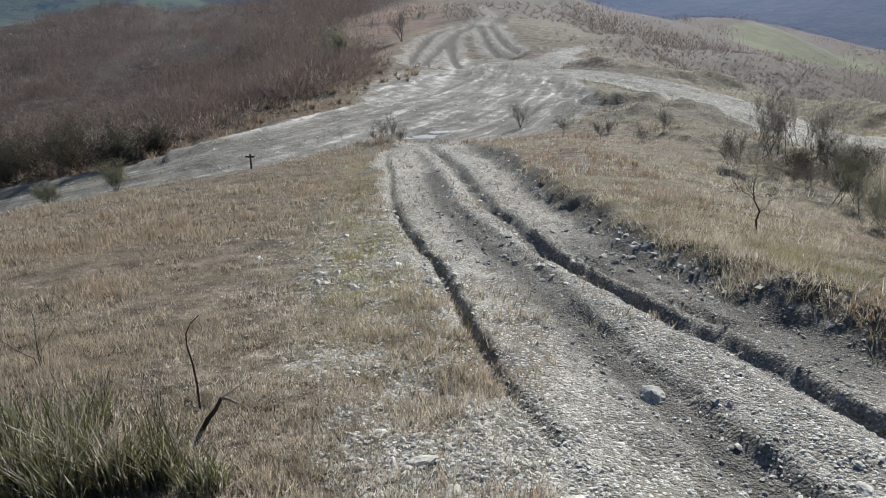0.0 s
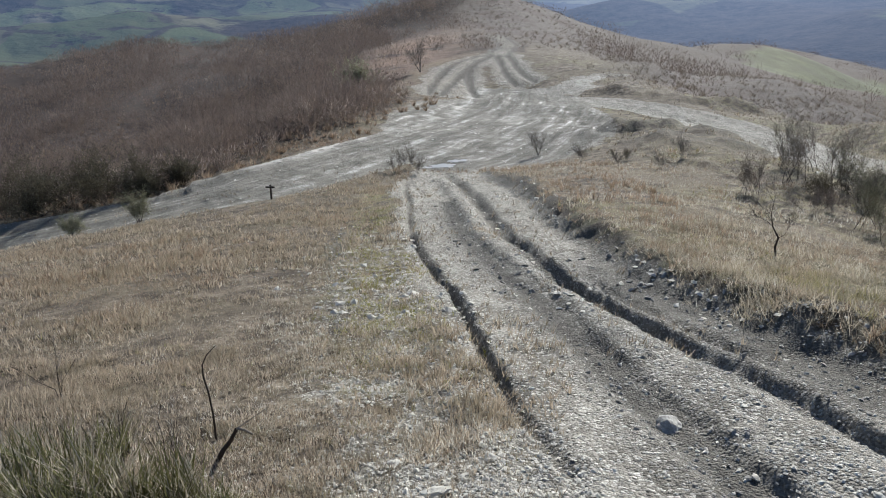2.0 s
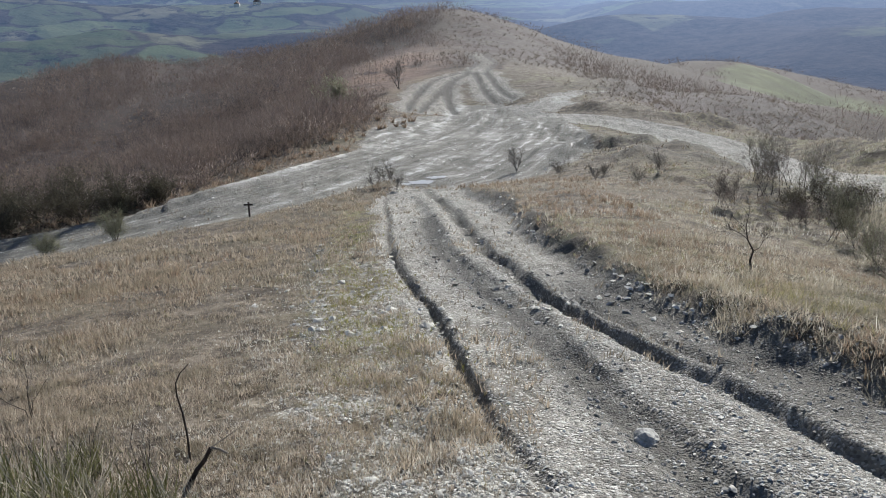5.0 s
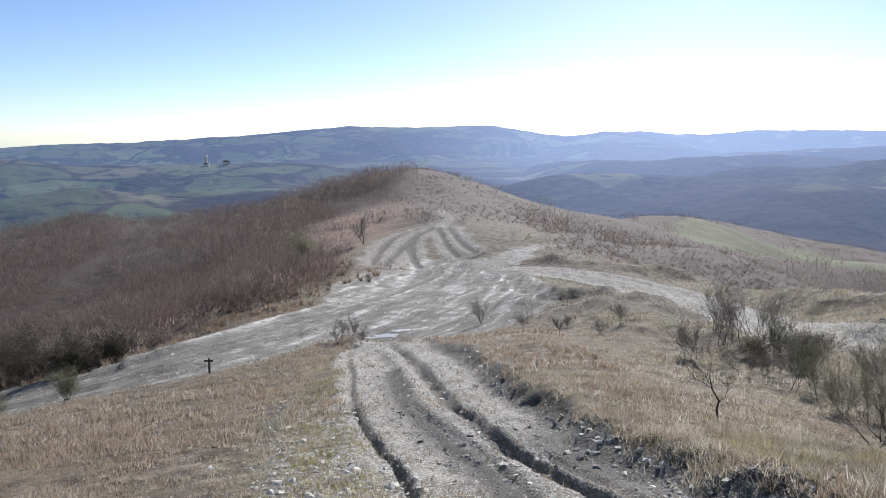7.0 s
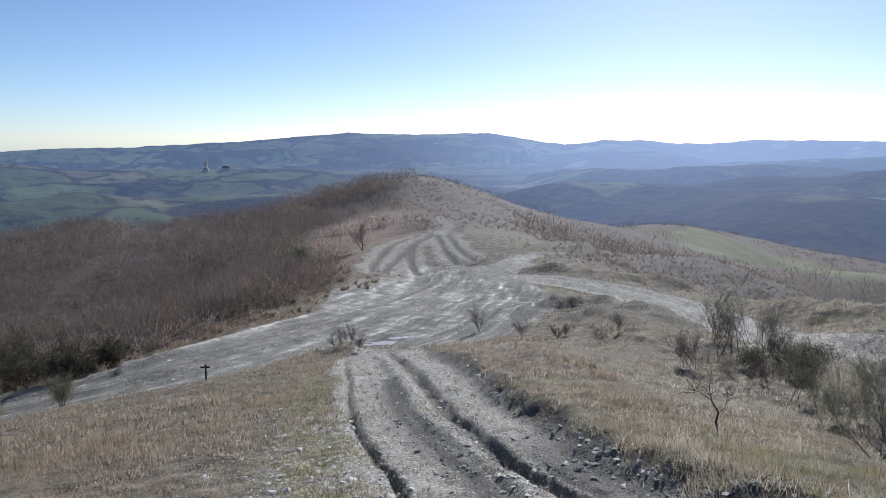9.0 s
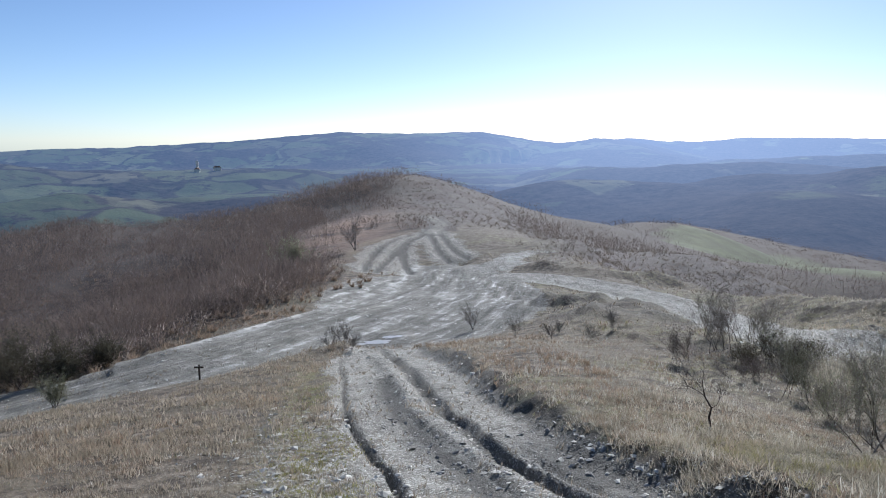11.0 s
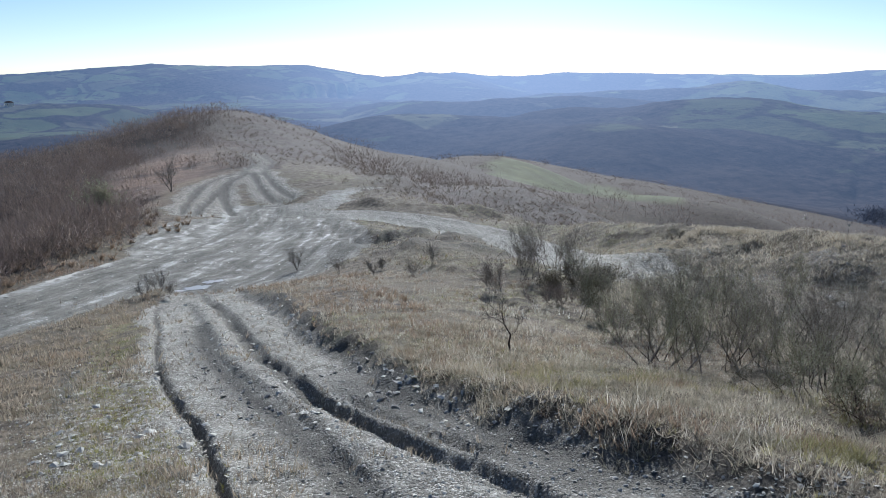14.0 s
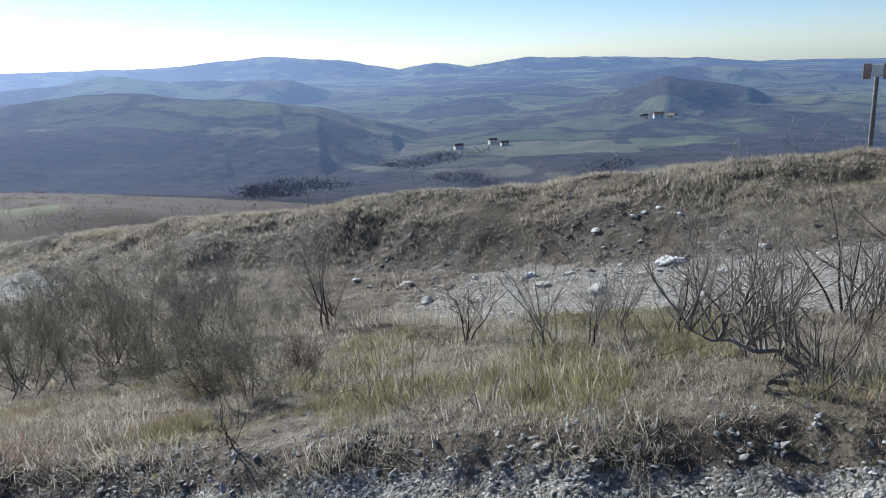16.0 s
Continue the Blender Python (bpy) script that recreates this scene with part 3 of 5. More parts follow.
    # pale stones, and wet sun glints painted in at the road rim and junction
    pale = np.maximum.reduce([np.exp(-((d["road_west"] + 1.75 + 0.3 * n1) / 0.4) ** 2) * smooth(y, 21, 25) * smooth(rough(x, y, 1.1, 3), -0.25, 0.3), np.exp(-((x - 1.6) / 2.2) ** 2 - ((y - 33) / 3.2) ** 2) * smooth(n1, 0.0, 0.35), np.exp(-((x - 5.6) / 1.6) ** 2 - ((y - 45.5) / 2.0) ** 2) * 0.6 * smooth(n1, -0.2, 0.4)])
    west = (x < 8) * smooth(-d["road_west"] + 1.2 * n1, 3.0, 7.0) * (d["road_west"] < 0)
    east = smooth(x - 2 - 0.04 * y + 2 * n1, 0, 8) * smooth(y, 40, 50)
    ridge = smooth(y, 62, 80) * (1 - gravel)
    bracken = np.exp(-((x + 8.2 + 1.5 * n2) / 4.8) ** 2 - ((y - 72 + 6 * n1) / 24) ** 2) * smooth(n1 + n2, -0.7, 0.1) * (1 - gravel) * (y > 46)
    heath = np.clip(np.maximum(east, ridge * smooth(x + 10 + 3 * n2, 0, 8)), 0, 1) * (1 - gravel)
    west = west * smooth(fan, 1.6, 3.2)
    flank = np.maximum(0.8 * smooth(x + 3 * n2, 24, 38), 0.92 * smooth(r + 12 * n2, 95, 140) * smooth(x + 3 * n2, 8, 20))
    heath = heath * (1 - flank)
    west = np.maximum(west, flank)
    west = np.maximum(west, 0.8 * smooth(-d["bank"] + n1, 3.0, 7.0) * (d["bank"] < 0) * (x > 8) * (y > 8))
    scrub = np.clip(np.maximum(west, smooth(r, 80, 130) * (x < 0)), 0, 1) * (1 - gravel) * (1 - heath)
    heath = np.maximum(heath, smooth(r, 200, 260) * (x > 0) * (1 - flank))
    meadow = 1 - smooth(np.hypot(((x - 88) * 0.6 + (y - 208) * 0.8) / 60, ((x - 88) * 0.8 - (y - 208) * 0.6) / 17) + 0.3 * n2 + 0.12 * n1, 0.75, 1.05)
    meadow = np.maximum(meadow, 1 - smooth(np.hypot((x - 58) / 8, (y - 125) / 30) + 0.1 * n2, 0.85, 1.0))
    return dict(lane=np.clip(d["road_west"], -40, 40), gravel=gravel, junction=np.maximum(junction, (1 - smooth(np.abs(d["road_west"]), 1.4, 2.2)) * (r > 15)) * smooth(r, 15, 21), green=np.clip(green, 0, 1), shale_shade=np.clip(shale_shade, 0, 1), pale=pale, scrub=np.clip(scrub, 0, 1), heath=heath * (1 - meadow), bracken=np.clip(bracken, 0, 1), meadow=meadow)


def sheet(name, radii, turns, material):
    """A ring of land round the viewer's hill, finer where it is near."""
    a, r = np.meshgrid(np.radians(turns), radii)
    x, y = (r * np.sin(a)).ravel(), (r * np.cos(a)).ravel()
    z, d = height(x, y)
    n, m = len(radii), len(turns)
    i, j = np.meshgrid(np.arange(n - 1), np.arange(m), indexing="ij")
    k = (j + 1) % m
    faces = np.stack([i * m + j, i * m + k, (i + 1) * m + k, (i + 1) * m + j], -1).reshape(-1, 4)
    faces = faces[:, ::-1]
    verts = np.stack([x, y, z], -1)
    mesh = bpy.data.meshes.new(name)
    mesh.vertices.add(len(verts))
    mesh.vertices.foreach_set("co", verts.ravel())
    mesh.loops.add(faces.size)
    mesh.loops.foreach_set("vertex_index", faces.ravel())
    mesh.polygons.add(len(faces))
    mesh.polygons.foreach_set("loop_start", np.arange(0, faces.size, 4))
    mesh.polygons.foreach_set("use_smooth", np.ones(len(faces), bool))
    mesh.update(calc_edges=True)
    mesh.materials.append(material)
    return new(name, mesh), x, y, d


def give(mesh, name, values):
    v = np.zeros(len(mesh.vertices), np.float32)
    v[:len(values)] = values
    mesh.attributes.new(name, "FLOAT", "POINT").data.foreach_set("value", v)


TURNS = np.concatenate([np.arange(-40, 100, 0.25), np.arange(100, 320, 2.0)])
NEAR_RADII = np.concatenate([[0.004, 0.2], np.exp(np.arange(math.log(0.4), math.log(60), 0.0115)), np.exp(np.linspace(math.log(60), math.log(460), 90))])
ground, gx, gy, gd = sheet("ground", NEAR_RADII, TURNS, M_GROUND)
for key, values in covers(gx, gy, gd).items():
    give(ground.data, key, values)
tagged(ground, "stony hillcrest with dry turf and rutted grey marl tracks", "ground", kind="structure")

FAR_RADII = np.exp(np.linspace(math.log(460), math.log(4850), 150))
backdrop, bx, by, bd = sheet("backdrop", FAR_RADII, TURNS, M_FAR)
br, ba = np.hypot(bx, by), np.degrees(np.arctan2(bx, by))
# strength of the haze glow by range, then its paling towards the sun
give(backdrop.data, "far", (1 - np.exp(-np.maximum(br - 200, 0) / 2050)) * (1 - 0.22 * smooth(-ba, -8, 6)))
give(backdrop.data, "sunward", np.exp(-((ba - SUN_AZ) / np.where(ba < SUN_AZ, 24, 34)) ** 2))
give(backdrop.data, "open", 0.05 * smooth(-ba, 2, 12) - 0.01 * smooth(ba, 40, 52) - 0.10 * np.exp(-((ba - 22) / 14) ** 2) - 0.14 * smooth(ba, 14, 20) * (1 - smooth(ba, 47, 54)) * (1 - smooth(br, 800, 950)) - 0.16 * np.exp(-((ba - 74) / 7) ** 2) * smooth(br, 1250, 1400) * (1 - smooth(br, 1600, 1700)) + 0.14 * smooth(ba, 27, 33) * (1 - smooth(ba, 46, 50)) * smooth(br, 930, 1000) * (1 - smooth(br, 1250, 1400)))
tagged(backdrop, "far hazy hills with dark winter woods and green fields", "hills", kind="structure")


# ---- building blocks ----
def part(name, data, material, parent, label=""):
    """Links a mesh as one part under a thing or under a part."""
    ob = new(name, data)
    data.materials.clear()
    data.materials.append(material)
    ob.parent = parent
    return tagged(ob, label)


def thing(name, at, label, category, group="", turn=0.0, kind=""):
    ob = new(name)
    ob.empty_display_size = 0.2
    ob.matrix_world = pose(*at, 0, 0, turn)
    return tagged(ob, label, category, group, kind)


def solid(name, verts, faces, smooth_faces=False):
    mesh = bpy.data.meshes.new(name)
    mesh.from_pydata([tuple(v) for v in verts], [], [tuple(f) for f in faces])
    if smooth_faces:
        mesh.polygons.foreach_set("use_smooth", np.ones(len(mesh.polygons), bool))
    mesh.update()
    return mesh


def triangles(name, verts):
    """A mesh of loose triangles, from an array of corners."""
    verts = np.asarray(verts, np.float32).reshape(-1, 3)
    n = len(verts)
    mesh = bpy.data.meshes.new(name)
    mesh.vertices.add(n)
    mesh.vertices.foreach_set("co", verts.ravel())
    mesh.loops.add(n)
    mesh.loops.foreach_set("vertex_index", np.arange(n, dtype=np.int32))
    mesh.polygons.add(n // 3)
    mesh.polygons.foreach_set("loop_start", np.arange(0, n, 3, dtype=np.int32))
    mesh.update(calc_edges=True)
    return mesh


def rods(name, segments, sides=4):
    """A mesh of tapered sticks, one for each (start, end, start radius, end radius)."""
    seg = np.array([(*a, *b, ra, rb) for a, b, ra, rb in segments], float)
    a, b, ra, rb = seg[:, :3], seg[:, 3:6], seg[:, 6], seg[:, 7]
    d = b - a
    d /= np.linalg.norm(d, axis=1, keepdims=True) + 1e-9
    ref = np.where(np.abs(d[:, 2:3]) > 0.9, [[1.0, 0, 0]], [[0, 0, 1.0]])
    u = np.cross(d, ref)
    u /= np.linalg.norm(u, axis=1, keepdims=True) + 1e-9
    v = np.cross(d, u)
    ang = np.arange(sides) * 2 * math.pi / sides
    ring = u[:, None] * np.cos(ang)[None, :, None] + v[:, None] * np.sin(ang)[None, :, None]
    verts = np.concatenate([a[:, None] + ring * ra[:, None, None], b[:, None] + ring * rb[:, None, None]], 1)
    k = np.arange(sides)
    one = np.stack([k, (k + 1) % sides, (k + 1) % sides + sides, k + sides], -1)
    faces = (one[None] + np.arange(len(seg))[:, None, None] * 2 * sides).reshape(-1, 4)
    mesh = bpy.data.meshes.new(name)
    mesh.vertices.add(verts.size // 3)
    mesh.vertices.foreach_set("co", verts.ravel())
    mesh.loops.add(faces.size)
    mesh.loops.foreach_set("vertex_index", faces.ravel().astype(np.int32))
    mesh.polygons.add(len(faces))
    mesh.polygons.foreach_set("loop_start", np.arange(0, faces.size, 4, dtype=np.int32))
    mesh.polygons.foreach_set("use_smooth", np.ones(len(faces), bool))
    mesh.update(calc_edges=True)
    return mesh


def grow(rng, start, way, length, radius, level, out, spread, up=0.25, wig=0.22, kids=(3, 5)):
    """One branch: a bent row of sticks that throws smaller branches. out: a list of sticks for each level."""
    steps = 4 if level < 2 else 3
    p, d, r = np.array(start, float), np.array(way, float) / np.linalg.norm(way), radius
    for k in range(steps):
        d = d + rng.normal(0, wig, 3) + (0, 0, up * 0.3)
        d /= np.linalg.norm(d)
        q, r2 = p + d * length / steps, radius * (1 - 0.8 * (k + 1) / steps)
        out[level].append((p, q, r, max(r2, 0.0022)))
        if level < len(out) - 1 and k >= (1 if level == 0 else 0):
            for _ in range(rng.randint(*kids)):
                side = rng.normal(0, 1, 3)
                side -= side @ d * d
                side /= np.linalg.norm(side) + 1e-9
                grow(rng, p + (q - p) * rng.rand(), d * 0.8 + side * spread + (0, 0, up), length * rng.uniform(0.35, 0.62), r * 0.55, level + 1, out, spread, up, wig, kids)
        p, r = q, r2


def shrub(name, x, y, tall, label, category, group, seed, stems=5, lean=0.5, bark=None, twig=None, levels=3, leaf=0, leaf_mat=None, leaf_size=0.012, wide=1.0, thick=0.011, kids=(2, 5), sink=0.03, up=0.25, foot=0.03):
    """A bare or evergreen bush: stems from one root, branches, fine twigs, and leaves where it has them."""
    rng = np.random.RandomState(seed)
    root = thing(name, (x, y, ground_at(x, y) - sink), label, category, group)
    out = [[] for _ in range(levels)]
    for s in range(stems):
        a = rng.rand() * 6.28
        tilt = lean * rng.uniform(0.3, 1.2)
        base = (rng.normal(0, foot * wide), rng.normal(0, foot * wide), 0)
        out[0] = []
        grow(rng, base, (math.cos(a) * tilt * wide, math.sin(a) * tilt * wide, 1), tall * rng.uniform(0.65, 1.0), thick * tall * rng.uniform(0.7, 1.2), 0, out, 0.75 * wide, up, kids=kids)
        part("stem", rods("stem", out[0], 5), bark or M_BARK, root)
    crown = [s for row in out[1:] for s in row]
    tagged(part("twig_crown", rods("twig_crown", crown, 3), twig or bark or M_BARK, root), kind="stuff")
    if leaf:
        ends = np.array([q for _, q, _, _ in out[-1]] + [p for p, _, _, _ in out[-1]])
        pick = ends[rng.randint(0, len(ends), leaf)] + rng.normal(0, 0.03, (leaf, 3))
        d1, d2 = rng.normal(0, 1, (leaf, 3)), rng.normal(0, 1, (leaf, 3))
        d1[:, 2] = np.abs(d1[:, 2])
        size = leaf_size * rng.uniform(0.5, 1.4, (leaf, 1))
        d1 *= size / np.linalg.norm(d1, axis=1, keepdims=True) * 2.4
        d2 *= size * 0.5 / np.linalg.norm(d2, axis=1, keepdims=True)
        tagged(part("foliage", triangles("foliage", np.stack([pick - d2, pick + d2, pick + d1], 1)), leaf_mat or M_OLIVE, root), kind="stuff")
    return root


def flake(rng):
    """A flat six-pointed chip of unit size, as loose triangles."""
    r = rng.uniform(0.3, 0.6, 4)
    rim = [(r[k] * 1.2 * math.cos(k * 1.571 + rng.normal(0, 0.25)), r[k] * math.sin(k * 1.571 + rng.normal(0, 0.25)), rng.normal(0, 0.03)) for k in range(4)]
    top, base = (rng.normal(0, 0.1), rng.normal(0, 0.1), rng.uniform(0.1, 0.22)), (0, 0, -0.15)
    return np.array([p for k in range(4) for p in (rim[k], rim[(k + 1) % 4], top, rim[(k + 1) % 4], rim[k], base)])


def pebble(rng, flat=0.55):
    """A small broken stone of about unit size."""
    bm = bmesh.new()
    bmesh.ops.create_icosphere(bm, subdivisions=1, radius=0.5)
    for v in bm.verts:
        v.co = Vector(v.co) * rng.uniform(0.55, 1.25)
        v.co.z *= flat
        v.co.x *= 1.25
    mesh = bpy.data.meshes.new("pebble")
    bm.to_mesh(mesh)
    bm.free()
    return mesh


def scatter(count, r0, r1, a0, a1, rng, power=1.0):
    """Random places in a ring sector, denser near the viewer for a higher power."""
    u = rng.rand(count)
    r = r0 * (r1 / r0) ** u if power > 1 else np.sqrt(r0**2 + u * (r1**2 - r0**2))
    a = np.radians(rng.uniform(a0, a1, count))
    return r * np.sin(a), r * np.cos(a)


def blades(x, y, z, rng, tall, wide, lean, each):
    """Tufts of grass: thin bent triangles, with their tips blown about."""
    n = len(x)
    x, y, z = (np.repeat(v, each) for v in (x, y, z))
    tall, wide = np.repeat(tall, each), np.repeat(wide, each)
    a = rng.rand(n * each) * 6.283
    h = tall * rng.uniform(0.45, 1.15, n * each)
    s = lean * h * rng.uniform(0.2, 1.3, n * each)
    foot = 0.28 * tall * np.sqrt(rng.rand(n * each))
    b = rng.rand(n * each) * 6.283
    px, py = x + foot * np.cos(b), y + foot * np.sin(b)
    w = wide * rng.uniform(0.6, 1.3, n * each)
    tip = np.stack([px + s * np.cos(a), py + s * np.sin(a), z + h], -1)
    c = rng.rand(n * each) * 6.283
    off = np.stack([np.cos(c) * w, np.sin(c) * w, np.zeros(n * each)], -1)
    root = np.stack([px, py, z - 0.015], -1)
    return np.stack([root - off, root + off, tip], 1).reshape(-1, 3)


def stuff(name, verts, material, label, category):
    ob = new(name, triangles(name, verts))
    ob.data.materials.append(material)
    return tagged(ob, label, category, kind="stuff")


# ---- grass ----
RG = np.random.RandomState(21)


def turf(count, r0, r1, tall, wide, each, lean, keep, power=1.0, a0=-42, a1=100):
    x, y = scatter(count, r0, r1, a0, a1, RG, power)
    z, d = height(x, y)
    c = covers(x, y, d)
    ok = RG.rand(count) < keep(x, y, d, c)
    x, y, z = x[ok], y[ok], z[ok]
    patch = np.clip(0.72 + 0.5 * rough(x, y, 1.3, 3) + 0.32 * rough(x + 2, y, 0.55, 2), 0.3, 1.5)
    return blades(x, y, z, RG, tall * patch, np.full(len(x), wide) * patch, lean, each)


def bare(c):
    return np.clip(1 - 1.15 * c["gravel"], 0, 1) * np.clip(1 - 1.1 * c["shale_shade"], 0, 1)


def on_turf(x, y, d, c):
    return bare(c) * np.clip(0.65 + 0.9 * rough(x, y, 0.9, 3), 0.08, 1)


def green_patch(x, y, d, c):
    return bare(c) * np.clip(c["green"] * 1.2 - 0.15, 0, 1) * np.clip(0.5 + 1.2 * rough(x + 5, y, 0.8, 3), 0, 1)


def meadow_tuft(x, y, d, c):
    """Tangled tussocks from the lip of the verge on, with dark gaps between them."""
    gap = smooth(rough(x + 2, y, 0.55, 2) + 0.5 * rough(x, y, 1.7, 2), -0.05, 0.3)
    return np.clip(1 - 0.55 * c["shale_shade"], 0, 1) * np.clip(1 - c["gravel"] * (d["verge"] > 1), 0, 1) * smooth(d["verge"] + 0.35 * rough(x, y, 0.6, 2), -0.25, 0.05) * smooth(-d["road_east"], 1.6, 2.6) * (y < 24) * (0.42 + 0.58 * gap)


def on_bank(x, y, d, c):
    return np.clip(1 - 0.8 * c["gravel"], 0, 1) * (np.abs(d["bank"]) < 7) * np.clip(1 - smooth(d["bank"] + 1.1 * rough(x, y, 2.2, 3), 1.5, 2.5) * 0.8, 0, 1) * np.clip(0.85 + 0.6 * rough(x, y, 1.0, 2), 0.25, 1)


def rusty(x, y, d, c):
    return bare(c) * np.clip(0.25 + 1.4 * rough(x - 3, y, 4.0, 3), 0, 1) * (x < 3)


def tufts(x, y, d, c):
    """Grass stands in tufts with bare soil between them, thinner towards the track."""
    lump = rough(x + 31, y, 0.45, 2)
    thin = np.clip(1 - 0.35 * smooth(d["rut_west"], -2.2, -0.4) * (y < 14), 0.3, 1)
    return np.clip(1 - 0.9 * c["gravel"], 0, 1) * np.clip(1 - 1.1 * c["shale_shade"], 0, 1) * (0.2 + 0.8 * smooth(lump, -0.3, 0.35)) * thin


stuff("withered_turf", np.vstack([
    turf(70000, 1.6, 6, 0.075, 0.0052, 4, 0.7, tufts, 1.5, -42, 6), turf(34000, 5, 12, 0.09, 0.007, 4, 0.7, tufts, 1.5, -42, 25),
    turf(12000, 1.6, 8, 0.045, 0.006, 3, 2.2, on_turf, 1.5, -42, 6), turf(30000, 10, 24, 0.12, 0.011, 4, 0.7, tufts, 1.5, -42, 4), turf(12000, 20, 48, 0.17, 0.022, 4, 0.7, on_turf)]),
    M_STRAW, "short grey-brown withered turf on the hillside", "grass")
stuff("dry_grass", np.vstack([
    turf(12000, 9, 24, 0.07, 0.009, 4, 0.9, tufts, 1.5, 3, 40),
    turf(62000, 2.6, 13, 0.075, 0.0052, 5, 1.4, meadow_tuft, 1.5, 5, 102),
    turf(18000, 3.2, 14, 0.2, 0.0042, 7, 0.6, lambda x, y, d, c: meadow_tuft(x, y, d, c) * smooth(rough(x - 13, y, 0.45, 2), 0.15, 0.4), 1.5, 12, 102),
    turf(34000, 2.8, 11, 0.05, 0.006, 4, 4.0, meadow_tuft, 1.5, 10, 102),
    turf(5000, 7, 17, 0.32, 0.008, 9, 0.6, lambda x, y, d, c: (d["road_east"] < -1.2) * (d["road_east"] > -3.2) * (y > 3) * 0.8, 1.0, 20, 90),
    turf(62000, 11, 26, 0.15, 0.008, 6, 1.0, on_bank, 1.0, 25, 100), turf(14000, 9, 32, 0.16, 0.01, 7, 0.8, on_bank, 1.0, 18, 100)]),
    M_GRASS, "tangled straw-coloured winter grass on the meadow and the bank", "grass")
stuff("green_grass", np.vstack([
    turf(34000, 1.4, 10, 0.06, 0.005, 5, 0.8, lambda x, y, d, c: np.clip(green_patch(x, y, d, c) + 0.4 * smooth(rough(x, y + 50, 0.35, 2), 0.0, 0.4), 0, 1) * (1 - c["gravel"]), 1.5), turf(14000, 9, 26, 0.10, 0.009, 5, 0.7, green_patch),
    turf(46000, 2.6, 9, 0.11, 0.0055, 7, 0.9, lambda x, y, d, c: meadow_tuft(x, y, d, c) * smooth(rough(x, y, 0.9, 3), -0.05, 0.2) * smooth(d["verge"], 0.15, 0.6) * (1 - smooth(y, 5.5, 8)), 1.5, 12, 102)]),
    M_GREEN, "low yellow-green grass and moss among the dry turf", "grass")
stuff("bleached_stalks", np.vstack([
    turf(11000, 3, 16, 0.2, 0.0032, 2, 0.5, lambda x, y, d, c: meadow_tuft(x, y, d, c) * smooth(rough(x + 9, y, 1.2, 2), -0.2, 0.2), 1.5, 3, 102),
    turf(16000, 8, 26, 0.09, 0.006, 2, 0.6, lambda x, y, d, c: np.maximum(meadow_tuft(x, y, d, c), 0.2 * tufts(x, y, d, c) * (x < 0)), 1.5, -42, 70),
    turf(20000, 1.6, 10, 0.06, 0.005, 3, 1.2, lambda x, y, d, c: np.exp(-((d["rut_west"] + 1.2) / 1.0) ** 2) * (d["rut_west"] < -0.15) * (0.25 + 0.75 * smooth(rough(x + 17, y, 0.4, 2), -0.2, 0.2)), 1.5, -42, 12),
    turf(26000, 1.6, 9, 0.07, 0.0042, 2, 1.0, lambda x, y, d, c: tufts(x, y, d, c) * smooth(rough(x - 7, y, 0.7, 2), -0.3, 0.3), 1.5, -42, 12)]),
    M_PALE, "bleached dead stalks catching light among the grass", "grass")
stuff("moss_turf", turf(15000, 3.2, 18, 0.04, 0.006, 6, 1.0, lambda x, y, d, c: np.exp(-((x + 0.05 + 0.17 * y) / 0.4) ** 2) * smooth(y, 3.6, 6.5) * smooth(rough(x, y, 0.9, 3), -0.2, 0.2), 1.5, -20, 0),
    M_MOSS, "yellow-green moss strip beside the wheel rut", "moss")
stuff("rusty_grass", np.vstack([
    turf(30000, 3, 24, 0.11, 0.0055, 6, 0.9, lambda x, y, d, c: meadow_tuft(x, y, d, c) * smooth(rough(x + 40, y, 1.3, 3) + 0.4 * smooth(y, 6, 9), 0.0, 0.35), 1.5, 3, 102), turf(22000, 2, 12, 0.12, 0.005, 5, 0.8, lambda x, y, d, c: rusty(x, y, d, c) * smooth(rough(x, y, 0.5, 2), -0.3, 0.4), 1.5, -42, 30), turf(20000, 10, 30, 0.16, 0.012, 5, 0.7, rusty, 1.0, -42, 30),
    turf(7000, 26, 150, 0.25, 0.04, 5, 0.6, lambda x, y, d, c: (x < 0) * (c["scrub"] * 0.2 + 0.3 * bare(c) * (x < -2) * (y < 44)), 1.5, -42, 0)]),
    M_RUST, "rust-brown withered grass and bracken on the slope", "grass")

# ---- loose stones of the tracks ----
RS = np.random.RandomState(5)
SHAPES = []
for _ in range(12):
    m_ = pebble(RS, RS.uniform(0.3, 0.65))
    v_ = np.array([v.co[:] for v in m_.vertices])
    f_ = np.array([p.vertices[:] for p in m_.polygons])
    SHAPES.append(v_[f_].reshape(-1, 3))
    bpy.data.meshes.remove(m_)


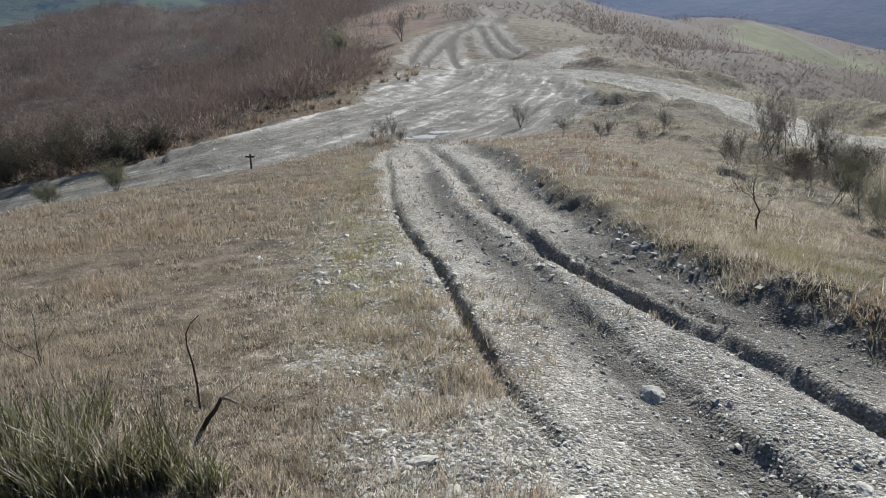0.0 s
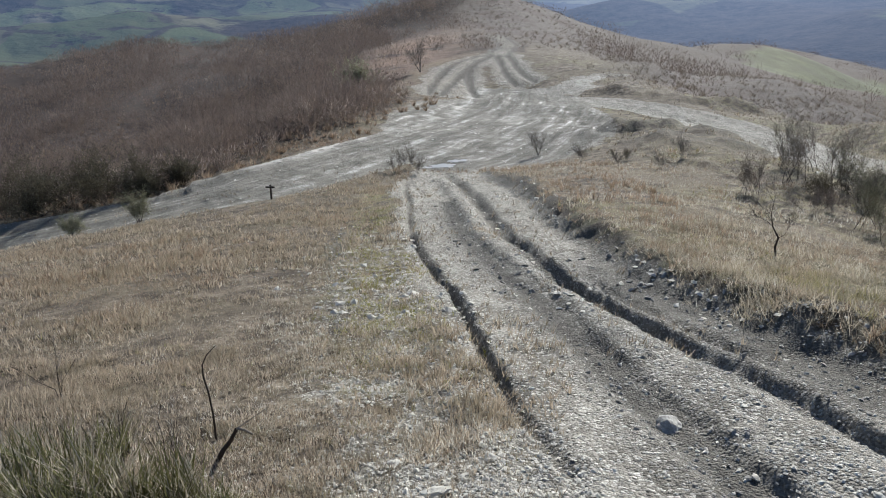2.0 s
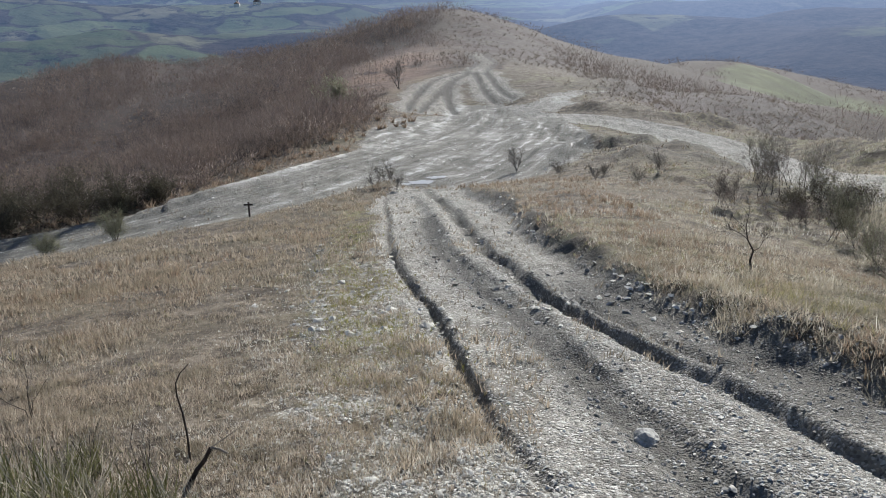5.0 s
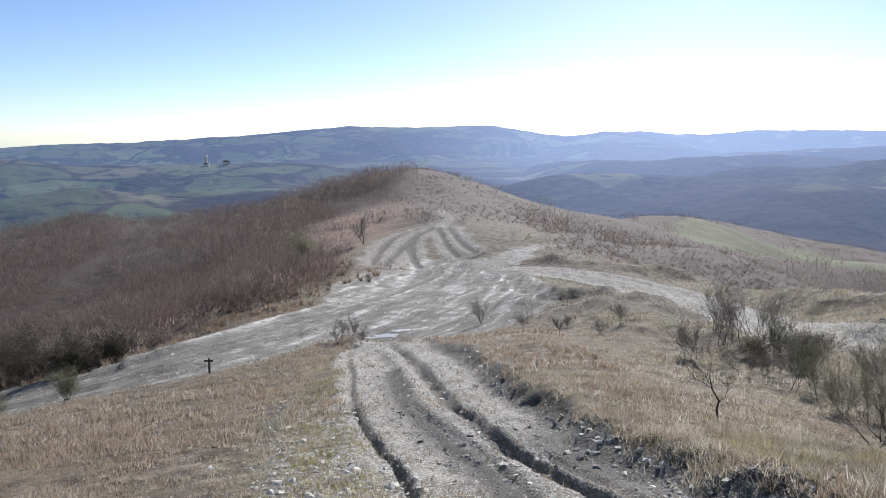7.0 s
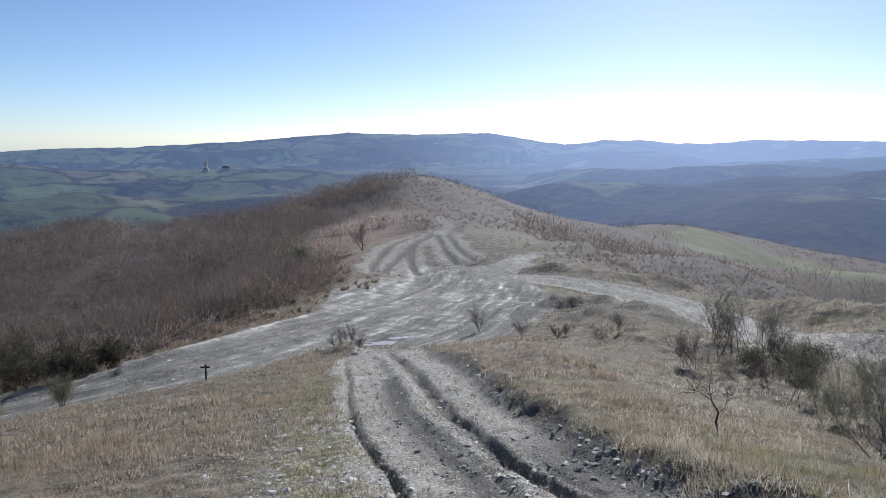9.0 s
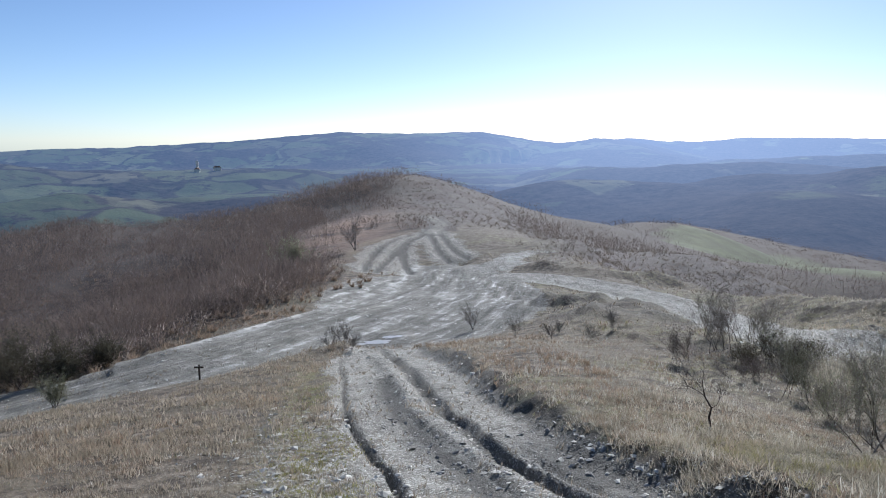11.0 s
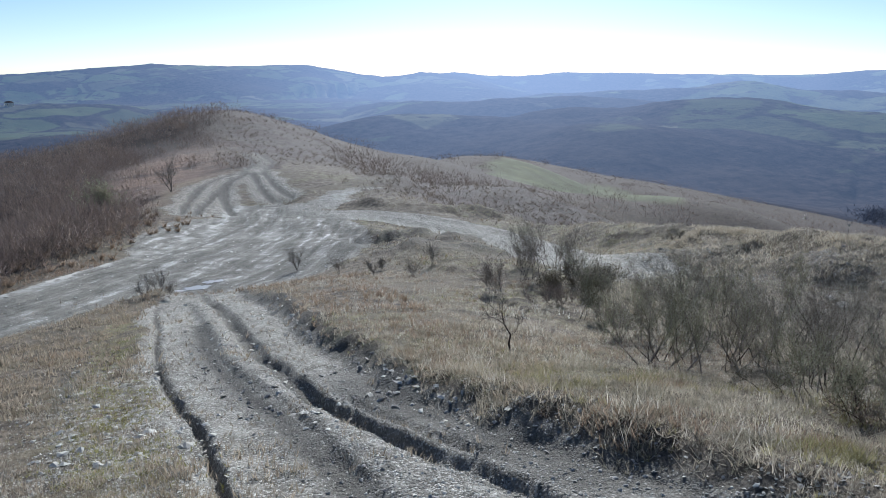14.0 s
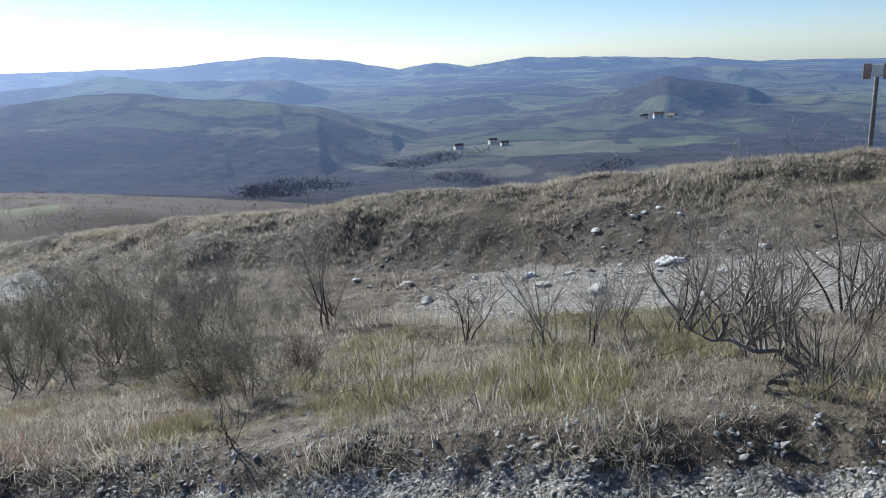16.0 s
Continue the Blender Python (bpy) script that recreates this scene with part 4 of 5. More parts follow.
def stones(count, r0, r1, size, keep, a0=-42, a1=100, shapes=None, tip=0.35):
    shapes = shapes or SHAPES
    x, y = scatter(count, r0, r1, a0, a1, RS, 1.5)
    z, d = height(x, y)
    c = covers(x, y, d)
    ok = RS.rand(count) < keep(x, y, d, c)
    x, y, z = x[ok], y[ok], z[ok]
    n = len(x)
    s = size * np.clip(RS.lognormal(0, 0.45, n), 0.3, 2.2)
    a, b, c = RS.normal(0, tip, n), RS.normal(0, tip, n), RS.rand(n) * 6.283
    rx = np.stack([np.cos(c), -np.sin(c), np.sin(b)], -1)
    ry = np.stack([np.sin(c), np.cos(c), np.sin(a)], -1)
    rz = np.cross(rx, ry)
    turn = np.stack([rx, ry, rz], 1) * s[:, None, None]
    at = np.stack([x, y, z + 0.12 * s], -1)
    kind = RS.randint(0, 12, n)
    return np.vstack([(np.einsum("nij,kj->nki", turn[kind == k], shapes[k]) + at[kind == k][:, None]).reshape(-1, 3) for k in range(12)])


FLAKES = [flake(RS) for _ in range(12)]


def strewn(x, y, d, c):
    berm = np.exp(-((d["rut_east"] + 0.42) / 0.25) ** 2) + 0.9 * np.exp(-((d["rut_west"] + 0.7) / 0.6) ** 2) * (y < 9)
    swept = np.clip(np.exp(-((d["rut_west"] - 0.36) / 0.26) ** 4) + 0.85 * np.exp(-((d["rut_west"] - 0.8) / 0.2) ** 2) + 0.75 * smooth(d["rut_east"], 0.0, 0.2) * (d["verge"] < -0.2), 0, 0.93) * (y < 22)
    return np.clip((c["gravel"] * np.clip(0.42 + 1.1 * rough(x, y, 0.7, 3), 0.06, 1) + 0.5 * berm * (y < 22) + 0.35 * c["shale_shade"]) * (1 - swept), 0, 1)


stuff("gravel_chips", np.vstack([
    stones(52000, 1.5, 10, 0.017, strewn, -30, 100, FLAKES, 0.2),
    stones(24000, 1.5, 9, 0.015, lambda x, y, d, c: np.exp(-((d["rut_west"] + 0.85) / 0.75) ** 2) * (d["rut_west"] < 0) * (y < 11) * np.clip(0.35 + 1.2 * rough(x, y, 0.8, 3), 0.05, 1), -30, 20, FLAKES, 0.25),
    stones(9000, 1.5, 7, 0.009, lambda x, y, d, c: c["gravel"] * 0.7, -30, 100, FLAKES, 0.2),
    stones(9000, 6, 34, 0.06, lambda x, y, d, c: strewn(x, y, d, c) * (0.35 + 0.65 * (x < 8)), -42, 100, FLAKES, 0.16)]),
    M_STONE, "pale limestone chips strewn over the rutted track", "gravel")
stuff("earth_clods", np.vstack([
    stones(16000, 1.8, 10, 0.017, lambda x, y, d, c: np.clip(c["shale_shade"] * 1.3, 0, 1)),
    stones(9000, 7, 24, 0.038, lambda x, y, d, c: np.clip(c["shale_shade"] * 1.2, 0, 1)),
    stones(7000, 9, 22, 0.05, lambda x, y, d, c: (d["bank"] > 0.3) * (d["bank"] < 4.2) * (x > 9) * np.clip(0.3 + 1.3 * rough(x, y, 1.4, 2), 0.05, 1), 25, 100)]),
    M_ROCK, "broken grey marl clods on the washed-out banks", "rubble")
stuff("verge_rubble", np.vstack([
    stones(12000, 2.6, 8, 0.026, lambda x, y, d, c: np.exp(-((d["verge"] - 0.05) / 0.38) ** 2) * np.clip(0.45 + 1.2 * rough(x, y, 0.8, 2), 0.05, 1), 5, 100, FLAKES, 0.55),
    stones(7000, 2.6, 8, 0.02, lambda x, y, d, c: np.exp(-((d["verge"] - 0.05) / 0.4) ** 2) * np.clip(0.5 + rough(x, y, 0.8, 2), 0.1, 1), 5, 100)]),
    M_LUMP, "pale broken marl pieces along the earth step", "rubble")


def stone(name, x, y, size, label, material=None, group="", seed=0, flat=0.6, lift=0.0):
    rng = np.random.RandomState(seed)
    bm = bmesh.new()
    bmesh.ops.create_icosphere(bm, subdivisions=3, radius=0.5)
    for v in bm.verts:
        n = noise.noise(Vector(v.co) * 2.2 + Vector((seed, 0, 0)))
        f = noise.noise(Vector(v.co) * 6.0 + Vector((0, seed, 0)))
        v.co = Vector(v.co) * (0.9 + 0.55 * n + 0.14 * f)
        v.co.x *= 1.3
        v.co.z *= flat
    mesh = bpy.data.meshes.new(name)
    bm.to_mesh(mesh)
    bm.free()
    mesh.transform(Matrix.Diagonal((size, size, size, 1)))
    mesh.materials.append(material or M_STONE)
    ob = new(name, mesh)
    ob.matrix_world = pose(x, y, ground_at(x, y) + size * flat * 0.22 + lift, rng.normal(0, 6), rng.normal(0, 6), rng.rand() * 360)
    return tagged(ob, label, "stone", group)


stone("rock", 0.93, 3.62, 0.15, "pale lump of marl rock at the edge of the wheel rut", M_LUMP, "", 8, 0.8, -0.025)
for k, (x, y, s) in enumerate([(-0.28, 2.62, 0.09), (-0.95, 3.75, 0.07), (1.55, 2.55, 0.07), (1.62, 2.75, 0.05), (-0.05, 2.95, 0.05), (-0.42, 5.6, 0.07), (0.35, 2.35, 0.06),
                              (-0.15, 2.4, 0.07), (2.35, 6.55, 0.06), (2.05, 6.1, 0.05), (1.9, 7.0, 0.06), (-0.5, 2.9, 0.05), (1.2, 3.0, 0.05), (2.7, 3.2, 0.06), (0.2, 2.25, 0.05)]):
    stone("stone", x, y, s, "flat pale limestone piece lying on the stony track", M_STONE, "pale stones by the track", 10 + k, 0.4)
for k, (x, y, s) in enumerate([(12.6, 4.4, 0.16), (12.9, 3.6, 0.14), (12.3, 5.2, 0.13), (12.8, 2.6, 0.18), (12.2, 3.0, 0.12), (11.9, 7.4, 0.2), (11.8, 4.6, 0.24), (11.7, 2.2, 0.16), (11.9, 8.6, 0.15),
                              (11.3, 10.6, 0.2), (11.0, 11.4, 0.16), (13.2, 1.4, 0.17), (11.2, 3.4, 0.3), (10.9, 6.3, 0.22), (12.4, 6.2, 0.13), (11.3, 12.0, 0.22), (11.5, 12.6, 0.18), (12.2, 1.0, 0.13)]):
    stone("stone", x, y, s, "pale grey block fallen from the road bank", M_STONE, "stones under the bank", 40 + k, 0.55)

for k, (x, y, s) in enumerate([(14.23, 3.85, 0.13), (14.4, 3.7, 0.11), (14.72, 3.53, 0.12), (13.9, 4.44, 0.15), (14.41, 3.03, 0.11), (12.81, 2.81, 0.3), (12.9, 2.6, 0.2), (12.04, 1.76, 0.16), (10.7, 1.72, 0.14), (12.45, 5.09, 0.2)]):
    stone("stone", x, y, s, "whitish limestone block on the eroded road bank", M_CHALK, "white stones on the bank", 80 + k, 0.6)

# ---- bushes and small trees ----
def bent_tree(x, y, seed):
    """A slight tree whose stem bends over to one side, with sparse forks."""
    rng = np.random.RandomState(seed)
    root = thing("small_tree", (x, y, ground_at(x, y) - 0.03), "bare small tree with a bent dark stem in dry grass", "tree")
    stem = [(0, 0, 0), (-0.03, 0.01, 0.14), (-0.01, 0.0, 0.26), (-0.09, 0.02, 0.4), (-0.12, 0.03, 0.54), (-0.11, 0.03, 0.68)]
    part("trunk", rods("trunk", [(a, b, 0.015 - 0.0024 * i, 0.0126 - 0.0024 * i) for i, (a, b) in enumerate(zip(stem[:-1], stem[1:]))], 7), M_DARKBARK, root)
    for at, way, size in ((2, (0.9, 0.3, 0.8), 0.4), (3, (-1, 0.2, 0.55), 0.5), (3, (-0.6, -0.5, 0.9), 0.4), (4, (0.8, 0.2, 0.9), 0.42), (4, (-0.9, 0.1, 0.7), 0.45), (5, (0.3, -0.3, 1), 0.35), (5, (-0.5, 0.3, 1), 0.35)):
        out = [[], [], []]
        grow(rng, stem[at], way, size * 0.72, 0.005, 0, out, 0.8, 0.12, 0.25, (1, 3))
        part("branch", rods("branch", [q for row in out for q in row], 4), M_DARKBARK if at < 4 else M_BARK, root)


bent_tree(3.2, 8.45, 11)
shrub("small_tree", -5.7, 52.8, 2.3, "bare young tree beside the rusty hillside", "tree", "", 5, 3, 0.35, M_DARKBARK, M_BARK, 3, thick=0.013, kids=(3, 6))
EAST = [(5.15, 7.85, 1.15, 5), (5.5, 8.5, 1.1, 4), (6.2, 7.9, 1.15, 5), (6.9, 8.7, 1.2, 4), (7.5, 9.7, 1.2, 4), (6.5, 7.0, 0.95, 4), (5.25, 5.5, 0.75, 4), (5.7, 6.4, 0.75, 3), (4.75, 3.75, 0.72, 6), (4.95, 4.35, 0.55, 4), (7.4, 7.3, 1.05, 4), (8.2, 8.7, 1.15, 4), (6.3, 9.9, 1.0, 4), (8.9, 9.9, 1.15, 4), (7.2, 11.2, 1.0, 4), (8.4, 11.8, 1.0, 4), (9.1, 7.7, 0.8, 4),
        (9.8, 10.5, 0.9, 4), (10.2, 12.2, 0.9, 4), (9.6, 14.6, 0.9, 4), (8.0, 13.4, 0.9, 4), (6.1, 12.2, 0.7, 3)]
for k, (x, y, h, n) in enumerate(EAST):
    shrub("bush", x, y, h, "grey-green broom bush with fine bare twigs in the dry grass", "bush", "broom bushes by the track", 60 + k, n + 3, 0.8, M_DARKBARK if k % 2 else M_BARK, (M_OLIVE, M_TWIG, M_BARK)[k % 3], 3, 900, M_DARKLEAF if k % 2 else M_OLIVE, 0.010, 1.25, 0.0085, (2, 4), 0.03, 0.45, 0.16)
for k, (x, y, h) in enumerate([(7.3, 15.5, 0.75), (7.9, 15.9, 0.6), (6.7, 15.9, 0.5)]):
    shrub("bramble", x, y, h, "low dark bramble clump between the bare bushes", "bush", "dark brambles on the slope", 140 + k, 9, 0.9, M_DARKBARK, M_DARKBARK, 3, 2200, M_DARKLEAF, 0.018, 1.7, 0.008, (2, 4))
shrub("bare_bush", 8.5, 6.4, 1.7, "tall slender leafless shrub beside the upper road", "bush", "", 149, 3, 0.25, M_DARKBARK, M_BARK, 3, 0, None, 0.01, 0.7, 0.009, (2, 4))
MIDDLE = [(7.3, 19.8, 1.2, 5), (8.0, 18.6, 1.15, 5), (7.4, 16.6, 0.95, 5), (5.1, 15.7, 0.7, 4), (7.3, 14.6, 0.8, 5), (6.0, 13.8, 0.5, 4), (5.9, 10.6, 0.6, 5), (6.8, 17.6, 1.1, 5)]
for k, (x, y, h, n) in enumerate(MIDDLE):
    shrub("bush", x, y, h, "leafless grey bush with thin upright twigs on the slope", "bush", "bare bushes on the slope", 90 + k, n + 4, 0.65, M_DARKBARK, M_BARK, 3, 1500, M_BRUSH if k % 2 else M_OLIVE, 0.014, 1.1, 0.007, (2, 4), 0.03, 0.45, 0.14)
for k, (x, y, h) in enumerate([(1.3, 25.9, 0.85), (2.4, 22.6, 0.6), (3.2, 20.4, 0.45), (5.1, 21.3, 0.7), (-2.9, 23.4, 0.7), (-3.3, 22.8, 0.6), (-2.6, 22.7, 0.55), (4.1, 19.5, 0.4), (3.6, 21.8, 0.4)]):
    shrub("bush", x, y, h, "small leafless bush in dry grass by the junction", "bush", "low bushes by the junction", 120 + k, 4, 0.5, M_BARK, M_BARK, 3, 60, M_OLIVE, 0.014, 0.9, 0.009, (2, 5))
for k, (x, y, h) in enumerate([(6.78, 3.05, 0.78), (6.3, 0.9, 0.8), (7.7, -0.1, 1.15), (6.0, 1.5, 0.55), (10.0, 7.6, 0.9), (6.6, -0.9, 1.3), (7.2, 0.7, 0.95)]):
    shrub("bare_bush", x, y, h, "leafless bush with forked grey branches above dry grass", "bush", "bare bushes by the upper road", 150 + k, 4, 0.6, M_DARKBARK, M_BARK, 3, 0, None, 0.01, 1.1, 0.012, (2, 4))

for k, (x, y, h) in enumerate([(6.1, 1.9, 0.8), (6.6, 1.5, 0.8), (6.9, 0.3, 0.95), (7.4, -0.4, 1.0), (6.4, -0.3, 0.8), (7.8, 0.6, 0.9), (7.1, -1.1, 1.1), (8.0, -1.0, 1.1)]):
    shrub("bare_bush", x, y, h, "leafless bush with many straight grey shoots", "bush", "bare bushes by the upper road", 350 + k, 11, 0.5, M_BARK, M_BARK, 2, 0, None, 0.01, 1.3, 0.009, (1, 3))
for k, (x, y, h) in enumerate([(5.9, -1.0, 0.5), (6.4, -1.3, 0.55), (5.4, -0.7, 0.35), (4.9, 4.6, 0.3), (5.6, 4.2, 0.35)]):
    shrub("bramble", x, y, h, "low dull brown bramble tangle in the dry grass", "bush", "brambles in the meadow", 370 + k, 9, 1.0, M_DARKBARK, M_BRUSH, 3, 400, M_BRUSH if x < 4 else M_RUST, 0.012, 1.5, 0.008, (2, 4))


def fallen_branch():
    x, y = 5.3, 0.05
    g = ground_at(x, y)
    root = thing("fallen_branch", (x, y, g), "long dead branch lying across the dry grass", "branch")
    rng = np.random.RandomState(4)
    out = [[], [], []]
    p = np.array((0.12, -0.28, -0.05))
    for k, q in enumerate(((0.0, -0.1, 0.02), (-0.02, 0.02, 0.10), (-0.12, 0.12, 0.11), (-0.15, 0.26, 0.17), (-0.26, 0.34, 0.19), (-0.3, 0.5, 0.27))):
        q = np.array(q)
        out[0].append((p, q, 0.022 - 0.003 * k, 0.019 - 0.003 * k))
        for _ in range(4):
            grow(rng, p + (q - p) * rng.rand(), (rng.normal(0, 0.35), rng.normal(0, 0.35), 1.0), rng.uniform(0.25, 0.6), 0.010, 1, out, 0.5, 0.3, kids=(1, 3))
        p = q
    part("limb", rods("limb", out[0], 6), M_BARK, root)
    tagged(part("twig_crown", rods("twig_crown", out[1] + out[2], 4), M_BARK, root), kind="stuff")


fallen_branch()
# evergreen clumps and a bramble beside the western road
for k, (x, y, h, w) in enumerate([(-13.2, 23.2, 1.5, 1.5), (-14.6, 23.6, 1.7, 1.6), (-12.0, 23.4, 1.3, 1.4), (-16.0, 24.0, 1.8, 1.6), (-10.8, 23.8, 1.0, 1.3), (-17.6, 24.2, 1.8, 1.6), (-13.8, 24.8, 1.6, 1.6), (-15.2, 22.9, 1.2, 1.6), (-11.6, 22.8, 0.9, 1.4), (-18.8, 23.4, 1.5, 1.6)]):
    shrub("bramble", x, y, h, "dark tangled bramble thicket beside the dirt road", "bush", "brambles by the road", 180 + k, 9, 0.8, M_DARKBARK, M_DARKBARK, 3, 3400, M_DARKLEAF, 0.032, w, 0.008, (2, 4))
for k, (x, y, h) in enumerate([(-9.75, 18.7, 0.75), (-11.6, 18.5, 0.55)]):
    shrub("green_bush", x, y, h, "rounded dark green bush beside the dirt road", "bush", "green bushes by the road", 200 + k, 8, 0.6, M_DARKBARK, M_OLIVE, 3, 1800, M_OLIVE, 0.016, 1.1, 0.01, (3, 5))
shrub("green_bush", -8.2, 43.5, 2.0, "dark rounded evergreen bush above the road", "bush", "", 215, 8, 0.6, M_DARKBARK, M_OLIVE, 3, 1800, M_OLIVE, 0.05, 1.0, 0.01, (3, 5))


# ---- twigs in the near grass ----
def bent_twig():
    x, y = -1.5, 3.25
    root = thing("bent_twig", (x, y, ground_at(x, y)), "thin dark bent twig standing in the grass", "twig")
    pts = [(0, 0, -0.03), (0.004, 0.0, 0.15), (-0.004, 0.0, 0.28), (-0.02, 0.0, 0.38), (-0.018, 0.0, 0.45), (0.012, 0.0, 0.51), (0.06, 0.0, 0.56)]
    part("stem", rods("stem", [(a, b, 0.006 - 0.0006 * i, 0.0055 - 0.0006 * i) for i, (a, b) in enumerate(zip(pts[:-1], pts[1:]))], 6), M_DARKBARK, root)


def snag():
    x, y = -1.35, 3.0
    root = thing("snag", (x, y, ground_at(x, y)), "dark weathered branch stub leaning in the grass", "branch")
    pts = [(-0.05, -0.03, -0.03), (-0.01, 0.0, 0.05), (0.03, 0.02, 0.10), (0.06, 0.03, 0.16)]
    part("trunk", rods("trunk", [(a, b, 0.013 - 0.0015 * i, 0.012 - 0.0015 * i) for i, (a, b) in enumerate(zip(pts[:-1], pts[1:]))], 6), M_DARKBARK, root)
    fork = [(0.06, 0.03, 0.16), (0.10, 0.03, 0.155), (0.14, 0.03, 0.13)]
    part("fork", rods("fork", [(a, b, 0.007, 0.0055) for a, b in zip(fork[:-1], fork[1:])], 5), M_BARK, root)
    part("twig", rods("twig", [((0.06, 0.03, 0.16), (0.12, 0.07, 0.19), 0.004, 0.003), ((0.12, 0.07, 0.19), (0.2, 0.1, 0.24), 0.003, 0.0015)], 5), M_BARK, root)


bent_twig()
snag()
def sedge(x, y, tall, seed, label, count=150):
    rng = np.random.RandomState(seed)
    root = thing("grass_clump", (x, y, ground_at(x, y)), label, "grass clump", "sedge clumps in the near grass")
    for name, n, mat in (("green_tuft", count, M_SEDGE), ("dry_tuft", count * 2 // 3, M_GRASS)):
        a, b = rng.rand(n) * 6.283, rng.rand(n) * 6.283
        h = tall * rng.uniform(0.4, 1.1, n)
        foot = np.stack([np.cos(b), np.sin(b), np.zeros(n)], -1) * 0.09 * np.sqrt(rng.rand(n, 1))
        foot[:, 2] = -0.03
        out = np.stack([np.cos(a), np.sin(a), np.zeros(n)], -1) * (h * rng.uniform(0.15, 0.8, n))[:, None]
        mid, tip = foot + out * 0.4 + np.stack([0 * h, 0 * h, h * 0.6], -1), foot + out + np.stack([0 * h, 0 * h, h], -1)
        w = np.stack([-np.sin(a), np.cos(a), np.zeros(n)], -1) * rng.uniform(0.002, 0.0042, (n, 1))
        tri = np.stack([foot - w, foot + w, mid + w, foot - w, mid + w, mid - w, mid - w, mid + w, tip], 1)
        tagged(part(name, triangles(name, tri), mat, root), kind="stuff")


for k, (x, y, h) in enumerate([(-1.75, 2.55, 0.42), (-1.55, 2.45, 0.36), (-2.0, 2.7, 0.36), (-1.95, 2.4, 0.4), (-2.25, 2.55, 0.3), (-1.35, 2.5, 0.3), (-1.7, 2.3, 0.36), (-2.4, 2.95, 0.26), (-2.0, 3.1, 0.22), (-1.15, 2.4, 0.2)]):
    sedge(x, y, h, 230 + k, "olive-green sedge clump with straw blades in the grass")
for k, (x, y, h) in enumerate([(-2.9, 4.1, 0.5), (-1.85, 3.1, 0.4), (-1.6, 2.9, 0.4), (-2.1, 3.0, 0.35)]):
    shrub("dead_stalks", x, y, h, "thin dead brown stalks standing in the grass", "weed", "dead stalks in the near grass", 250 + k, 4, 0.35, M_DARKBARK, M_BARK, 2, 0, None, 0.01, 1.0, 0.006, (1, 2))



RW = np.random.RandomState(71)
for k in range(34):
    r_, a_ = RW.uniform(4.3, 8.5), radians(RW.uniform(38, 98))
    shrub("dead_stalks", r_ * math.sin(a_), r_ * math.cos(a_), RW.uniform(0.2, 0.5), "thin grey dead stalks standing among meadow grass", "weed", "dead stalks in the meadow", 500 + k, 5, 0.6, M_DARKBARK if k % 3 else M_BARK, M_BARK, 2, 0, None, 0.01, 1.2, 0.009, (1, 3), 0.03, 0.3, 0.06)


def weed(x, y, tall, seed):
    """A dead stalk with a pale fluffy head."""
    rng = np.random.RandomState(seed)
    root = thing("dead_weed", (x, y, ground_at(x, y) - 0.02), "dead weed stalk with a pale seed head on the bank", "weed", "dead weeds on the bank")
    lean = rng.normal(0, 0.06, 2)
    top = np.array((lean[0], lean[1], tall))
    part("stalk", rods("stalk", [((0, 0, 0), top * 0.5 + (0.01, 0, 0), 0.006, 0.005), (top * 0.5 + (0.01, 0, 0), top, 0.005, 0.003)], 4), M_BARK, root)
    head = [(top, top + rng.normal(0, 0.045, 3) + (0, 0, 0.05), 0.006, 0.002) for _ in range(12)]
    tagged(part("seed_head", rods("seed_head", head, 3), M_STONE, root, "pale seed head"), kind="stuff")


for k, (x, y, h) in enumerate([(13.9, 13.2, 0.5), (14.3, 12.0, 0.55), (14.5, 11.5, 0.45), (15.1, 9.3, 0.6), (15.4, 8.2, 0.45), (13.9, 15.0, 0.4), (15.9, 6.6, 0.5), (16.2, 5.0, 0.45), (14.0, 16.6, 0.5), (16.8, 2.6, 0.4)]):
    weed(x, y, h, 300 + k)

# ---- scrub of the flanks ----
RB = np.random.RandomState(33)


def fans(count, r0, r1, a0, a1, tall, each, keep, thin=0.012, lean=0.55):
    """Leafless scrub seen from afar: sprays of thin stems."""
    x, y = scatter(count, r0, r1, a0, a1, RB, 1.5)
    z, d = height(x, y)
    c = covers(x, y, d)
    ok = RB.rand(count) < keep(x, y, d, c)
    x, y, z = x[ok], y[ok], z[ok]
    r = np.hypot(x, y)
    size = tall * (0.8 + 0.5 * rough(x, y, 11, 3)) * RB.uniform(0.6, 1.25, len(x))
    return blades(x, y, z, RB, np.clip(size, 0.3, 4), thin + r * 0.00032, lean, each)


def flank(x, y, d, c):
    return c["scrub"] * (1 - c["meadow"]) * np.clip(0.85 + 0.5 * rough(x, y, 14, 3), 0.45, 1)


